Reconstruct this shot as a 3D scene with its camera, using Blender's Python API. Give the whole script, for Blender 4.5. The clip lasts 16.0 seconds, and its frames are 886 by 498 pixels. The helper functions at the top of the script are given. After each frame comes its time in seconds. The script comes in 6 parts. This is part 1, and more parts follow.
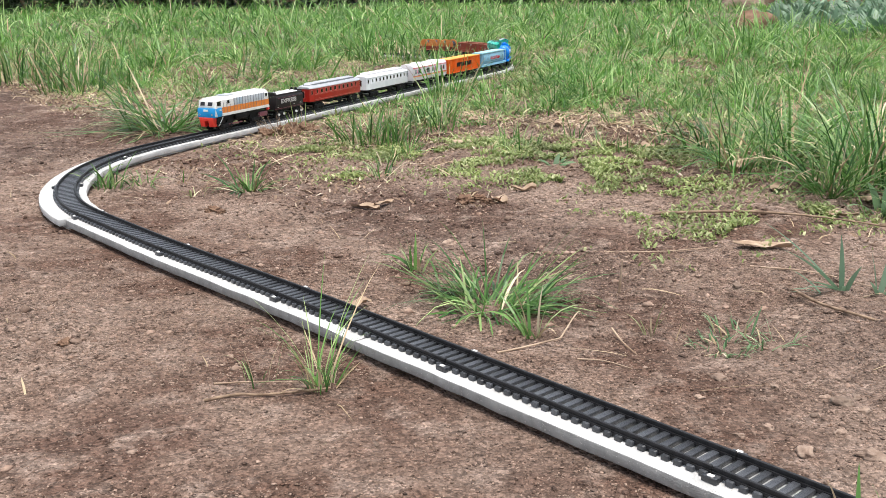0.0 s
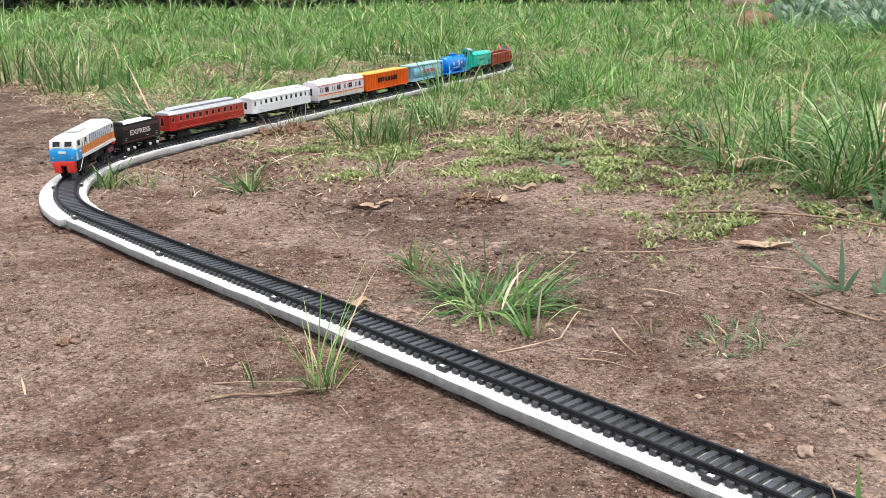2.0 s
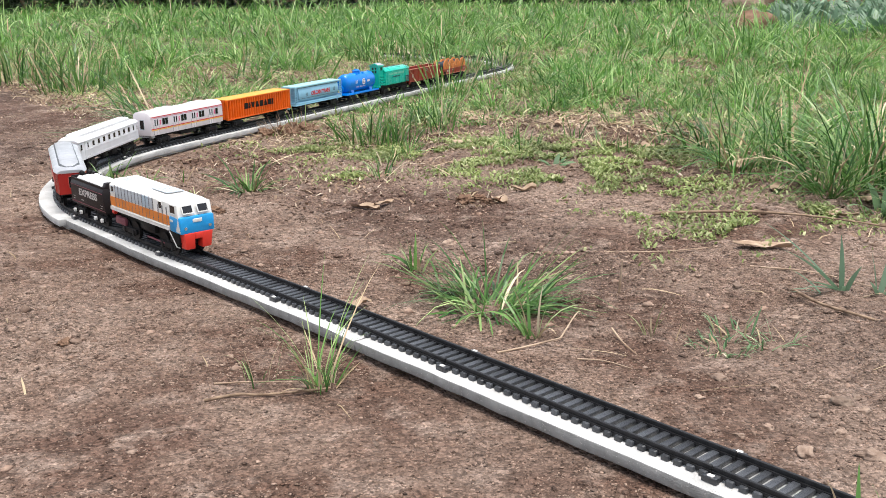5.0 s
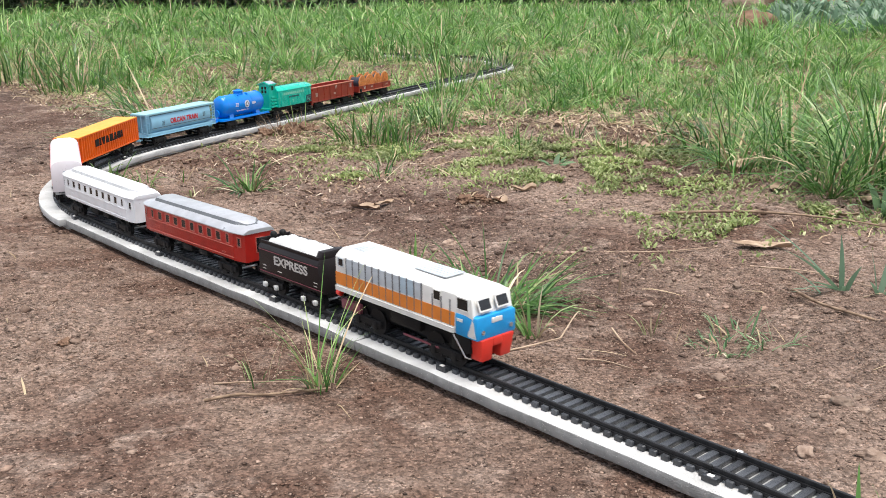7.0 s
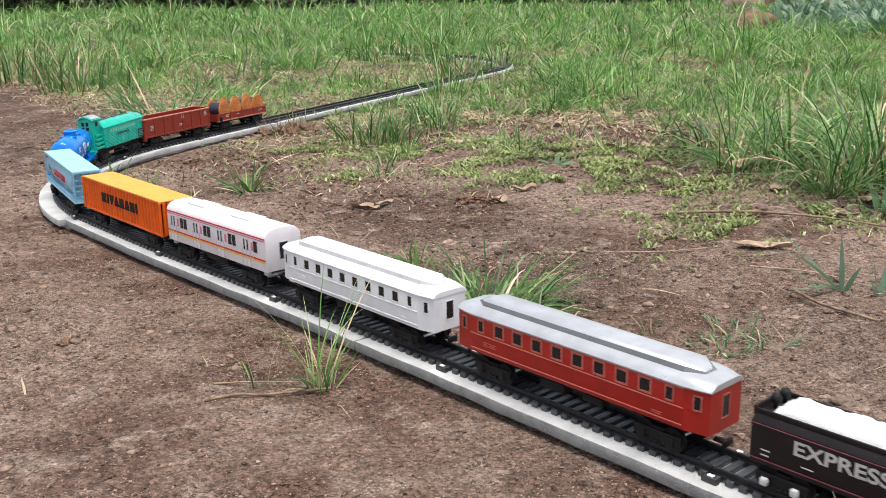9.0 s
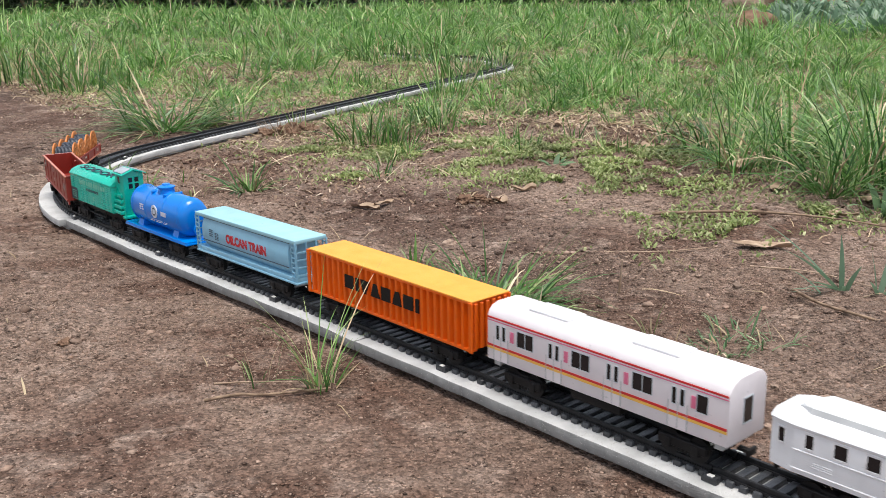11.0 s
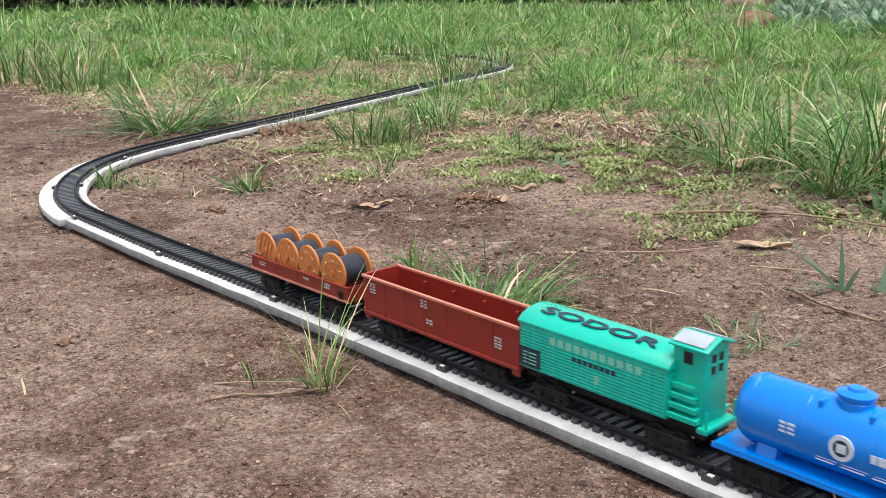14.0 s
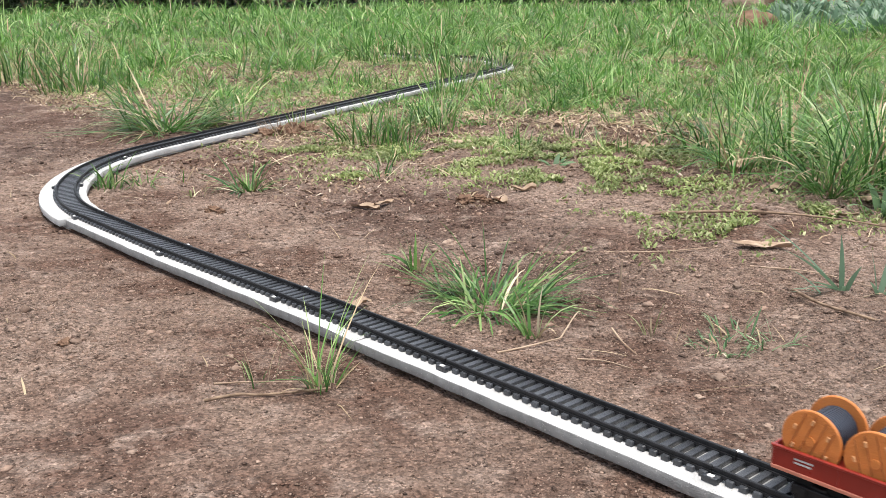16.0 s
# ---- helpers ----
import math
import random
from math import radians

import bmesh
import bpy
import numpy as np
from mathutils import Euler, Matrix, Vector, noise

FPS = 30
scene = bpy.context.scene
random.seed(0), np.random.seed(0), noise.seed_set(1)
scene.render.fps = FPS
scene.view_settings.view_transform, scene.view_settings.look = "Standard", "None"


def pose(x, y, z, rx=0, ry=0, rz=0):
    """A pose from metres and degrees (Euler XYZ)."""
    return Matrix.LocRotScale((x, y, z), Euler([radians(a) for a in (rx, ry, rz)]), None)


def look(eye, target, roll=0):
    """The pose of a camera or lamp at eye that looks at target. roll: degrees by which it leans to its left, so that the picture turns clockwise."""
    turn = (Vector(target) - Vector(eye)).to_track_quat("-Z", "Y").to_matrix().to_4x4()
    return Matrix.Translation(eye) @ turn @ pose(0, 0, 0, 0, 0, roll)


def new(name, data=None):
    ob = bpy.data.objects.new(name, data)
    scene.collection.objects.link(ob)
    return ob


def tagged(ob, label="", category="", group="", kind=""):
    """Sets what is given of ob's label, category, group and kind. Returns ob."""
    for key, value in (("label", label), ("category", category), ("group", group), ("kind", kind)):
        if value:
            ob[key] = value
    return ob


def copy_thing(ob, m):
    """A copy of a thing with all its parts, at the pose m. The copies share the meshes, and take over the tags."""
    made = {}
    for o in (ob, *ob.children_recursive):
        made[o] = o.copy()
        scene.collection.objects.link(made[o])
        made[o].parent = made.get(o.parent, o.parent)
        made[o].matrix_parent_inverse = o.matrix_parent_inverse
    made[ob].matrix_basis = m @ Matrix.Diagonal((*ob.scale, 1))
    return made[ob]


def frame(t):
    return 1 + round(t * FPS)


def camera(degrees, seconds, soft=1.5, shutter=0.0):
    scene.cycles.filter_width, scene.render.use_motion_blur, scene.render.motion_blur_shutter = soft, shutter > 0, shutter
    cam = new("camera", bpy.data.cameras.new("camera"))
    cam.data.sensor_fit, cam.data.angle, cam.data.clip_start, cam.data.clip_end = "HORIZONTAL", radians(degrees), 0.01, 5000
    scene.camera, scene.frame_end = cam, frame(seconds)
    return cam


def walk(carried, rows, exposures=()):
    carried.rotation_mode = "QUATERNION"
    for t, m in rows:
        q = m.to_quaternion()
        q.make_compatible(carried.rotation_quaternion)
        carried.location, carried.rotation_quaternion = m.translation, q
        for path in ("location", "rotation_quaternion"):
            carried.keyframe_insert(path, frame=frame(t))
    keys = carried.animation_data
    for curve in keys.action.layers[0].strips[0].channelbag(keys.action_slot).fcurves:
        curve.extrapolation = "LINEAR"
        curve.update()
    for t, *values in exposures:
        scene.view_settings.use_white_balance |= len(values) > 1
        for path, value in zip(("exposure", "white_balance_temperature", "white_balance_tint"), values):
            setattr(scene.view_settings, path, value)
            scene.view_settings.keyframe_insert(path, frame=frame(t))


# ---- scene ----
# ---------------------------------------------------------------- camera
cam = camera(47.54, 16.0, soft=0.6, shutter=0.2)
EYE = (0.0, 0.0, 0.19596)
AIM = (0.0, math.cos(0.26899), 0.19596 - math.sin(0.26899))
walk(cam, [(0.0, look(EYE, AIM, -0.942)), (16.0, look(EYE, AIM, -0.942))],
     exposures=[(0.0, 0.60), (7.0, 0.56), (8.5, 0.45), (9.2, 0.41), (11.3, 0.32), (12.2, 0.36), (13.5, 0.46), (14.5, 0.53), (16.0, 0.60)])

# ---------------------------------------------------------------- light
SUN_EL, SUN_AZ = radians(80), radians(150)
world = bpy.data.worlds.new("sky")
scene.world = world
world.use_nodes = True
wn = world.node_tree
sky = wn.nodes.new("ShaderNodeTexSky")
sky.sky_type, sky.sun_disc = "NISHITA", False
sky.sun_elevation, sky.sun_rotation = SUN_EL, SUN_AZ
sky.dust_density = 2.0
haze = wn.nodes.new("ShaderNodeHueSaturation")   # thin white cloud
haze.inputs["Saturation"].default_value, haze.inputs["Value"].default_value = 0.45, 1.28
wn.links.new(sky.outputs[0], haze.inputs["Color"])
wn.links.new(haze.outputs[0], wn.nodes["Background"].inputs[0])
wn.nodes["Background"].inputs[1].default_value = 0.135
sun = new("sun", bpy.data.lights.new("sun", "SUN"))
sun.data.energy, sun.data.angle, sun.data.color = 3.05, radians(34), (1.0, 0.96, 0.89)
sun_from = Vector((math.cos(SUN_EL) * math.sin(SUN_AZ), math.cos(SUN_EL) * math.cos(SUN_AZ), math.sin(SUN_EL)))
sun.matrix_world = look(sun_from * 20, (0, 0, 0))

# ---------------------------------------------------------------- helpers
TAU = 2 * math.pi


def mesh_of(name, bm, mat, smooth=None):
    """Turn a bmesh into mesh data; smooth: the angle in degrees below which edges are shaded smooth."""
    me = bpy.data.meshes.new(name)
    if smooth is not None:
        for e in bm.edges:
            if len(e.link_faces) == 2:
                e.smooth = e.calc_face_angle(9) < radians(smooth)
        for f in bm.faces:
            f.smooth = True
    bm.to_mesh(me)
    bm.free()
    me.materials.append(mat)
    return me


def part(name, bm, mat, parent, label="", at=None, smooth=32):
    """Link a bmesh (or ready mesh data) as one mesh object under a thing or a part."""
    me = bm if isinstance(bm, bpy.types.Mesh) else mesh_of(name, bm, mat, smooth)
    ob = new(name, me)
    ob.parent = parent
    if at is not None:
        ob.matrix_basis = at
    if label:
        tagged(ob, label)
    return ob


def stuff(name, verts, faces, mat, label, category, smooth=False):
    """One mesh object of many small pieces from arrays; faces all have the same number of corners."""
    verts, faces = np.asarray(verts, np.float32), np.asarray(faces, np.int32)
    me = bpy.data.meshes.new(name)
    k = faces.shape[1]
    me.vertices.add(len(verts))
    me.vertices.foreach_set("co", verts.ravel())
    me.loops.add(faces.size)
    me.loops.foreach_set("vertex_index", faces.ravel())
    me.polygons.add(len(faces))
    me.polygons.foreach_set("loop_start", np.arange(0, faces.size, k, dtype=np.int32))
    me.polygons.foreach_set("loop_total", np.full(len(faces), k, np.int32))
    me.update(calc_edges=True)
    me.validate()
    if smooth:
        me.polygons.foreach_set("use_smooth", np.ones(len(me.polygons), bool))
    me.materials.append(mat)
    return tagged(new(name, me), label, category, "", "stuff")


def box(bm, x0, x1, y0, y1, z0, z1, bev=0.0, seg=2):
    r = bmesh.ops.create_cube(bm, size=1.0)
    vs = r["verts"]
    for v in vs:
        v.co = Vector((x0 + (v.co.x + .5) * (x1 - x0), y0 + (v.co.y + .5) * (y1 - y0), z0 + (v.co.z + .5) * (z1 - z0)))
    if bev:
        es = list({e for v in vs for e in v.link_edges})
        bmesh.ops.bevel(bm, geom=es, offset=bev, segments=seg, affect="EDGES", profile=0.5)
    return bm


def prism(bm, outline, x0, x1, bev=0.0, seg=2):
    """A solid with the (y, z) outline, drawn out along x."""
    a = [bm.verts.new((x0, y, z)) for y, z in outline]
    b = [bm.verts.new((x1, y, z)) for y, z in outline]
    n = len(outline)
    fs = [bm.faces.new(a), bm.faces.new(b[::-1])]
    fs += [bm.faces.new((a[i], b[i], b[(i + 1) % n], a[(i + 1) % n])) for i in range(n)]
    bmesh.ops.recalc_face_normals(bm, faces=fs)
    if bev:
        es = [e for e in {e for f in fs for e in f.edges} if e.calc_face_angle(0) > radians(25)]
        bmesh.ops.bevel(bm, geom=es, offset=bev, segments=seg, affect="EDGES", profile=0.5)
    return bm


def rod(bm, a, b, r, seg=10, r2=None):
    """A round bar from a to b."""
    a, b = Vector(a), Vector(b)
    m = Matrix.Translation((a + b) / 2) @ (b - a).to_track_quat("Z", "Y").to_matrix().to_4x4()
    bmesh.ops.create_cone(bm, cap_ends=True, segments=seg, radius1=r, radius2=r if r2 is None else r2, depth=(b - a).length, matrix=m)
    return bm


def lathe(bm, prof, m, seg=24):
    """A turned form: prof is (radius, height) pairs from bottom to top, about z, placed by m."""
    rings = []
    for r, z in prof:
        rings.append([bm.verts.new(m @ Vector((r * math.cos(TAU * i / seg), r * math.sin(TAU * i / seg), z))) for i in range(seg)])
    for p, q in zip(rings, rings[1:]):
        for i in range(seg):
            bm.faces.new((p[i], p[(i + 1) % seg], q[(i + 1) % seg], q[i]))
    bm.faces.new(rings[0][::-1])
    bm.faces.new(rings[-1])
    return bm


def fresh():
    return bmesh.new()


# ---------------------------------------------------------------- materials
def material(name, c1, c2=None, rough=0.6, scale=60.0, bump=0.0, bump_scale=None, metal=0.0, spec=0.5, detail=4.0, per="", speck=None, coat=0.0):
    """Principled surface with a noise mix of two colours, fine relief, and variation between pieces."""
    m = bpy.data.materials.new(name)
    m.use_nodes = True
    nt, L = m.node_tree, m.node_tree.links.new
    b = nt.nodes["Principled BSDF"]
    b.inputs["Roughness"].default_value, b.inputs["Metallic"].default_value = rough, metal
    b.inputs["Specular IOR Level"].default_value = spec
    b.inputs["Coat Weight"].default_value = coat
    tc = nt.nodes.new("ShaderNodeTexCoord")
    n1 = nt.nodes.new("ShaderNodeTexNoise")
    n1.inputs["Scale"].default_value, n1.inputs["Detail"].default_value = scale, detail
    L(tc.outputs["Object"], n1.inputs["Vector"])
    mx = nt.nodes.new("ShaderNodeMix")
    mx.data_type = "RGBA"
    mx.inputs[6].default_value, mx.inputs[7].default_value = (*c1, 1), (*(c2 or c1), 1)
    rp = nt.nodes.new("ShaderNodeMapRange")
    rp.inputs[1].default_value, rp.inputs[2].default_value = 0.35, 0.65
    L(n1.outputs["Fac"], rp.inputs[0])
    L(rp.outputs[0], mx.inputs[0])
    col = mx.outputs[2]
    if per:
        src = nt.nodes.new("ShaderNodeObjectInfo" if per == "object" else "ShaderNodeNewGeometry")
        hs = nt.nodes.new("ShaderNodeHueSaturation")
        mr = nt.nodes.new("ShaderNodeMapRange")
        mr.inputs[3].default_value, mr.inputs[4].default_value = 0.6, 1.4
        L(src.outputs["Random" if per == "object" else "Random Per Island"], mr.inputs[0])
        L(mr.outputs[0], hs.inputs["Value"])
        L(col, hs.inputs["Color"])
        col = hs.outputs[0]
    if speck:
        n3 = nt.nodes.new("ShaderNodeTexNoise")
        n3.inputs["Scale"].default_value, n3.inputs["Detail"].default_value = speck[0], 2.0
        L(tc.outputs["Object"], n3.inputs["Vector"])
        r3 = nt.nodes.new("ShaderNodeMapRange")
        r3.inputs[1].default_value, r3.inputs[2].default_value = speck[1], speck[1] + 0.08
        L(n3.outputs["Fac"], r3.inputs[0])
        m3 = nt.nodes.new("ShaderNodeMix")
        m3.data_type = "RGBA"
        m3.inputs[7].default_value = (*speck[2], 1)
        L(r3.outputs[0], m3.inputs[0])
        L(col, m3.inputs[6])
        col = m3.outputs[2]
    L(col, b.inputs["Base Color"])
    n2 = nt.nodes.new("ShaderNodeTexNoise")
    n2.inputs["Scale"].default_value, n2.inputs["Detail"].default_value = bump_scale or scale * 8, 3.0
    L(tc.outputs["Object"], n2.inputs["Vector"])
    rr = nt.nodes.new("ShaderNodeMapRange")
    rr.inputs[3].default_value, rr.inputs[4].default_value = max(rough - 0.12, 0.03), min(rough + 0.12, 1)
    L(n1.outputs["Fac"], rr.inputs[0])
    L(rr.outputs[0], b.inputs["Roughness"])
    if bump:
        bp = nt.nodes.new("ShaderNodeBump")
        bp.inputs["Strength"].default_value, bp.inputs["Distance"].default_value = 1.0, bump
        L(n2.outputs["Fac"], bp.inputs["Height"])
        L(bp.outputs[0], b.inputs["Normal"])
    return m


def soil_material():
    """Reddish-brown trodden earth: broad pale and dark patches, gritty grain."""
    m = bpy.data.materials.new("soil")
    m.use_nodes = True
    nt, L = m.node_tree, m.node_tree.links.new
    b = nt.nodes["Principled BSDF"]
    b.inputs["Roughness"].default_value, b.inputs["Specular IOR Level"].default_value = 0.95, 0.15
    geo = nt.nodes.new("ShaderNodeNewGeometry")

    def noise_at(scale, detail, rough=0.55):
        n = nt.nodes.new("ShaderNodeTexNoise")
        n.inputs["Scale"].default_value, n.inputs["Detail"].default_value, n.inputs["Roughness"].default_value = scale, detail, rough
        L(geo.outputs["Position"], n.inputs["Vector"])
        return n.outputs["Fac"]

    def ramp(fac, lo, hi):
        r = nt.nodes.new("ShaderNodeMapRange")
        r.inputs[1].default_value, r.inputs[2].default_value = lo, hi
        L(fac, r.inputs[0])
        return r.outputs[0]

    def mix(fac, a, c):
        x = nt.nodes.new("ShaderNodeMix")
        x.data_type = "RGBA"
        L(fac, x.inputs[0])
        for k, v in ((6, a), (7, c)):
            if isinstance(v, tuple):
                x.inputs[k].default_value = (*v, 1)
            else:
                L(v, x.inputs[k])
        return x.outputs[2]

    def value(fac, col, lo, hi):
        r = nt.nodes.new("ShaderNodeMapRange")
        r.inputs[3].default_value, r.inputs[4].default_value = lo, hi
        h = nt.nodes.new("ShaderNodeHueSaturation")
        L(fac, r.inputs[0])
        L(r.outputs[0], h.inputs["Value"])
        L(col, h.inputs["Color"])
        return h.outputs[0]

    def grains(scale):
        v = nt.nodes.new("ShaderNodeTexVoronoi")
        v.inputs["Scale"].default_value = scale
        w = nt.nodes.new("ShaderNodeTexNoise")
        w.inputs["Scale"].default_value = scale * 0.8
        a = nt.nodes.new("ShaderNodeMixRGB")
        a.blend_type = "ADD"
        a.inputs[0].default_value = 0.9 / scale
        L(geo.outputs["Position"], w.inputs["Vector"])
        L(geo.outputs["Position"], a.inputs[1])
        L(w.outputs["Color"], a.inputs[2])
        L(a.outputs[0], v.inputs["Vector"])
        bw = nt.nodes.new("ShaderNodeSeparateColor")
        L(v.outputs["Color"], bw.inputs[0])
        return v.outputs["Distance"], bw.outputs[0]

    fine_d, fine_c = grains(640.0)
    lump_d, lump_c = grains(250.0)
    broad = mix(ramp(noise_at(6.5, 4.0, 0.55), 0.42, 0.58), (0.113, 0.068, 0.050), (0.231, 0.165, 0.129))
    damp = mix(ramp(noise_at(2.1, 3.0, 0.5), 0.50, 0.66), broad, (0.083, 0.055, 0.044))
    spot = nt.nodes.new("ShaderNodeVectorMath")       # a damp, darker hollow
    spot.operation = "DISTANCE"
    spot.inputs[1].default_value = (-0.165, 0.385, 0.0)
    L(geo.outputs["Position"], spot.inputs[0])
    wet = nt.nodes.new("ShaderNodeMath")
    wet.operation = "MULTIPLY"
    L(ramp(spot.outputs["Value"], 0.105, 0.050), wet.inputs[0])
    L(ramp(noise_at(16.0, 4.0, 0.6), 0.36, 0.56), wet.inputs[1])
    damp = mix(wet.outputs[0], damp, (0.112, 0.068, 0.051))
    mid = mix(ramp(noise_at(38.0, 5.0, 0.65), 0.50, 0.72), damp, (0.259, 0.193, 0.157))
    dark = mix(ramp(noise_at(90.0, 4.0, 0.65), 0.58, 0.78), mid, (0.095, 0.057, 0.041))
    tone = value(lump_c, value(fine_c, dark, 0.60, 1.56), 0.78, 1.26)
    # shade in the gaps between grains, put in as dark colour
    pore_shade = mix(ramp(fine_d, 0.80, 1.15), tone, (0.070, 0.043, 0.031))
    L(pore_shade, b.inputs["Base Color"])
    up = nt.nodes.new("ShaderNodeMath")
    up.operation = "ADD"
    both = nt.nodes.new("ShaderNodeMath")
    both.operation = "ADD"
    L(ramp(lump_d, 1.0, 0.0), both.inputs[0])
    L(ramp(fine_d, 0.9, 0.0), both.inputs[1])
    L(both.outputs[0], up.inputs[0])
    L(noise_at(170.0, 4.0, 0.6), up.inputs[1])
    bp = nt.nodes.new("ShaderNodeBump")
    bp.inputs["Strength"].default_value, bp.inputs["Distance"].default_value = 1.0, 0.0016
    L(up.outputs[0], bp.inputs["Height"])
    L(bp.outputs[0], b.inputs["Normal"])
    return m


def leaf_material(name, c1, c2, c3, rough=0.5, per="island", trans=0.35):
    """Leaf or blade: colour varies from blade to blade, light passes through partly."""
    m = bpy.data.materials.new(name)
    m.use_nodes = True
    nt, L = m.node_tree, m.node_tree.links.new
    b = nt.nodes["Principled BSDF"]
    b.inputs["Roughness"].default_value = rough
    b.inputs["Specular IOR Level"].default_value = 0.4
    geo = nt.nodes.new("ShaderNodeNewGeometry")
    rmp = nt.nodes.new("ShaderNodeValToRGB")
    els = rmp.color_ramp.elements
    els[0].color, els[1].color = (*c1, 1), (*c3, 1)
    els[1].position = 1.0
    e = els.new(0.74)
    e.color = (*c2, 1)
    L(geo.outputs["Random Per Island"], rmp.inputs[0])
    n = nt.nodes.new("ShaderNodeTexNoise")
    n.inputs["Scale"].default_value, n.inputs["Detail"].default_value = 14.0, 4.0
    L(geo.outputs["Position"], n.inputs["Vector"])
    hs = nt.nodes.new("ShaderNodeHueSaturation")
    mr = nt.nodes.new("ShaderNodeMapRange")
    mr.inputs[1].default_value, mr.inputs[2].default_value, mr.inputs[3].default_value, mr.inputs[4].default_value = 0.32, 0.68, 0.62, 1.38
    L(n.outputs["Fac"], mr.inputs[0])
    L(mr.outputs[0], hs.inputs["Value"])
    L(rmp.outputs[0], hs.inputs["Color"])
    L(hs.outputs[0], b.inputs["Base Color"])
    tr = nt.nodes.new("ShaderNodeBsdfTranslucent")
    L(hs.outputs[0], tr.inputs["Color"])
    ms = nt.nodes.new("ShaderNodeMixShader")
    ms.inputs[0].default_value = trans
    L(b.outputs[0], ms.inputs[1])
    L(tr.outputs[0], ms.inputs[2])
    L(ms.outputs[0], nt.nodes["Material Output"].inputs["Surface"])
    return m


SOIL = soil_material()
BLACK_RAIL = material("black_rail_plastic", (0.009, 0.009, 0.010), (0.017, 0.017, 0.019), 0.50, 300, 0.0002, 2500, spec=0.28)
BLACK_TIE = material("grey_black_sleeper_plastic", (0.028, 0.030, 0.034), (0.058, 0.061, 0.068), 0.33, 300, 0.0002, 2500, spec=0.6, per="object")
BOARD = material("grey_fibre_board", (0.45, 0.445, 0.435), (0.57, 0.565, 0.555), 0.85, 70, 0.0009, 1300, speck=(700, 0.66, (0.36, 0.34, 0.31)))
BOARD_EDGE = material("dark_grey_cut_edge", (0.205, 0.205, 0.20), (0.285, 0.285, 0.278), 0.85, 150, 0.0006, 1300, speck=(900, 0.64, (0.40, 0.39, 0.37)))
WHITE_CLIP = material("pale_plastic", (0.75, 0.73, 0.7), (0.6, 0.58, 0.55), 0.5, 300)

# ---------------------------------------------------------------- the line of the track
L_SEC = 0.15211          # length of a straight section
S_BEND, L_BEND = 0.60165, 0.11276
BENDS = ((S_BEND, 3.42643), (S_BEND + L_BEND, 3.54973), (S_BEND + 2 * L_BEND, 3.39897))
S_FAR, L_FAR, K_FAR = 1.93, 0.42, 3.5
KINKS = (0.00474, -0.00985, 0.00023, -0.00426)
RAIL_TOP, SLEEPER_TOP, BOARD_TOP = 0.0125, 0.0102, 0.0078
GAUGE = 0.0165
grid_s = np.arange(-0.9, 4.0, 0.002)
head = np.full_like(grid_s, 2.29367)
for i, kk in enumerate(KINKS):
    head += kk / (1 + np.exp(-np.clip((grid_s - i * L_SEC) / 0.012, -50, 50)))
for s0, kk in BENDS:
    head -= kk * np.clip(grid_s - s0, 0, L_BEND)
head += K_FAR * np.clip(grid_s - S_FAR, 0, L_FAR)
step_x = np.concatenate([[0], np.cumsum((np.cos(head[1:]) + np.cos(head[:-1])) / 2 * 0.002)])
step_y = np.concatenate([[0], np.cumsum((np.sin(head[1:]) + np.sin(head[:-1])) / 2 * 0.002)])
line_x = step_x + 0.10793 - np.interp(0, grid_s, step_x)
line_y = step_y + 0.35319 - np.interp(0, grid_s, step_y)
line_z = np.interp(grid_s, (-0.5, 0, L_SEC, 2 * L_SEC, 3 * L_SEC, 0.714, 0.94, 1.94), (0, 0, .0005, .0003, -.0030, -.0020, .0012, -.0030))
line_z = np.convolve(np.pad(line_z, 40, "edge"), np.ones(81) / 81, "valid")


def on_line(s, side=0.0, z=0.0):
    """The place beside the track's middle at the distance s along it, and the heading there."""
    x, y, zz, a = (float(np.interp(s, grid_s, v)) for v in (line_x, line_y, line_z, head))
    return Vector((x + math.sin(a) * side, y - math.cos(a) * side, zz + z)), a


def near_line(x, y):
    """Distance from the track's middle and the line's height there, for arrays."""
    sel = slice(0, None, 6)
    lx, ly, lz = line_x[sel], line_y[sel], line_z[sel]
    d, z = np.empty(len(x)), np.empty(len(x))
    for i in range(0, len(x), 20000):
        q = (x[i:i + 20000, None] - lx) ** 2 + (y[i:i + 20000, None] - ly) ** 2
        k = q.argmin(1)
        d[i:i + 20000], z[i:i + 20000] = np.sqrt(q[np.arange(len(k)), k]), lz[k]
    return d, z


def value_noise(x, y, cell, seed):
    """Smooth random field between -1 and 1."""
    rs = np.random.RandomState(seed)
    tab = rs.uniform(-1, 1, (256, 256))
    u, v = x / cell, y / cell
    i, j = np.floor(u).astype(int), np.floor(v).astype(int)
    fu, fv = u - i, v - j
    fu, fv = fu * fu * (3 - 2 * fu), fv * fv * (3 - 2 * fv)
    t = lambda a, b: tab[a % 256, b % 256]
    return (t(i, j) * (1 - fu) + t(i + 1, j) * fu) * (1 - fv) + (t(i, j + 1) * (1 - fu) + t(i + 1, j + 1) * fu) * fv


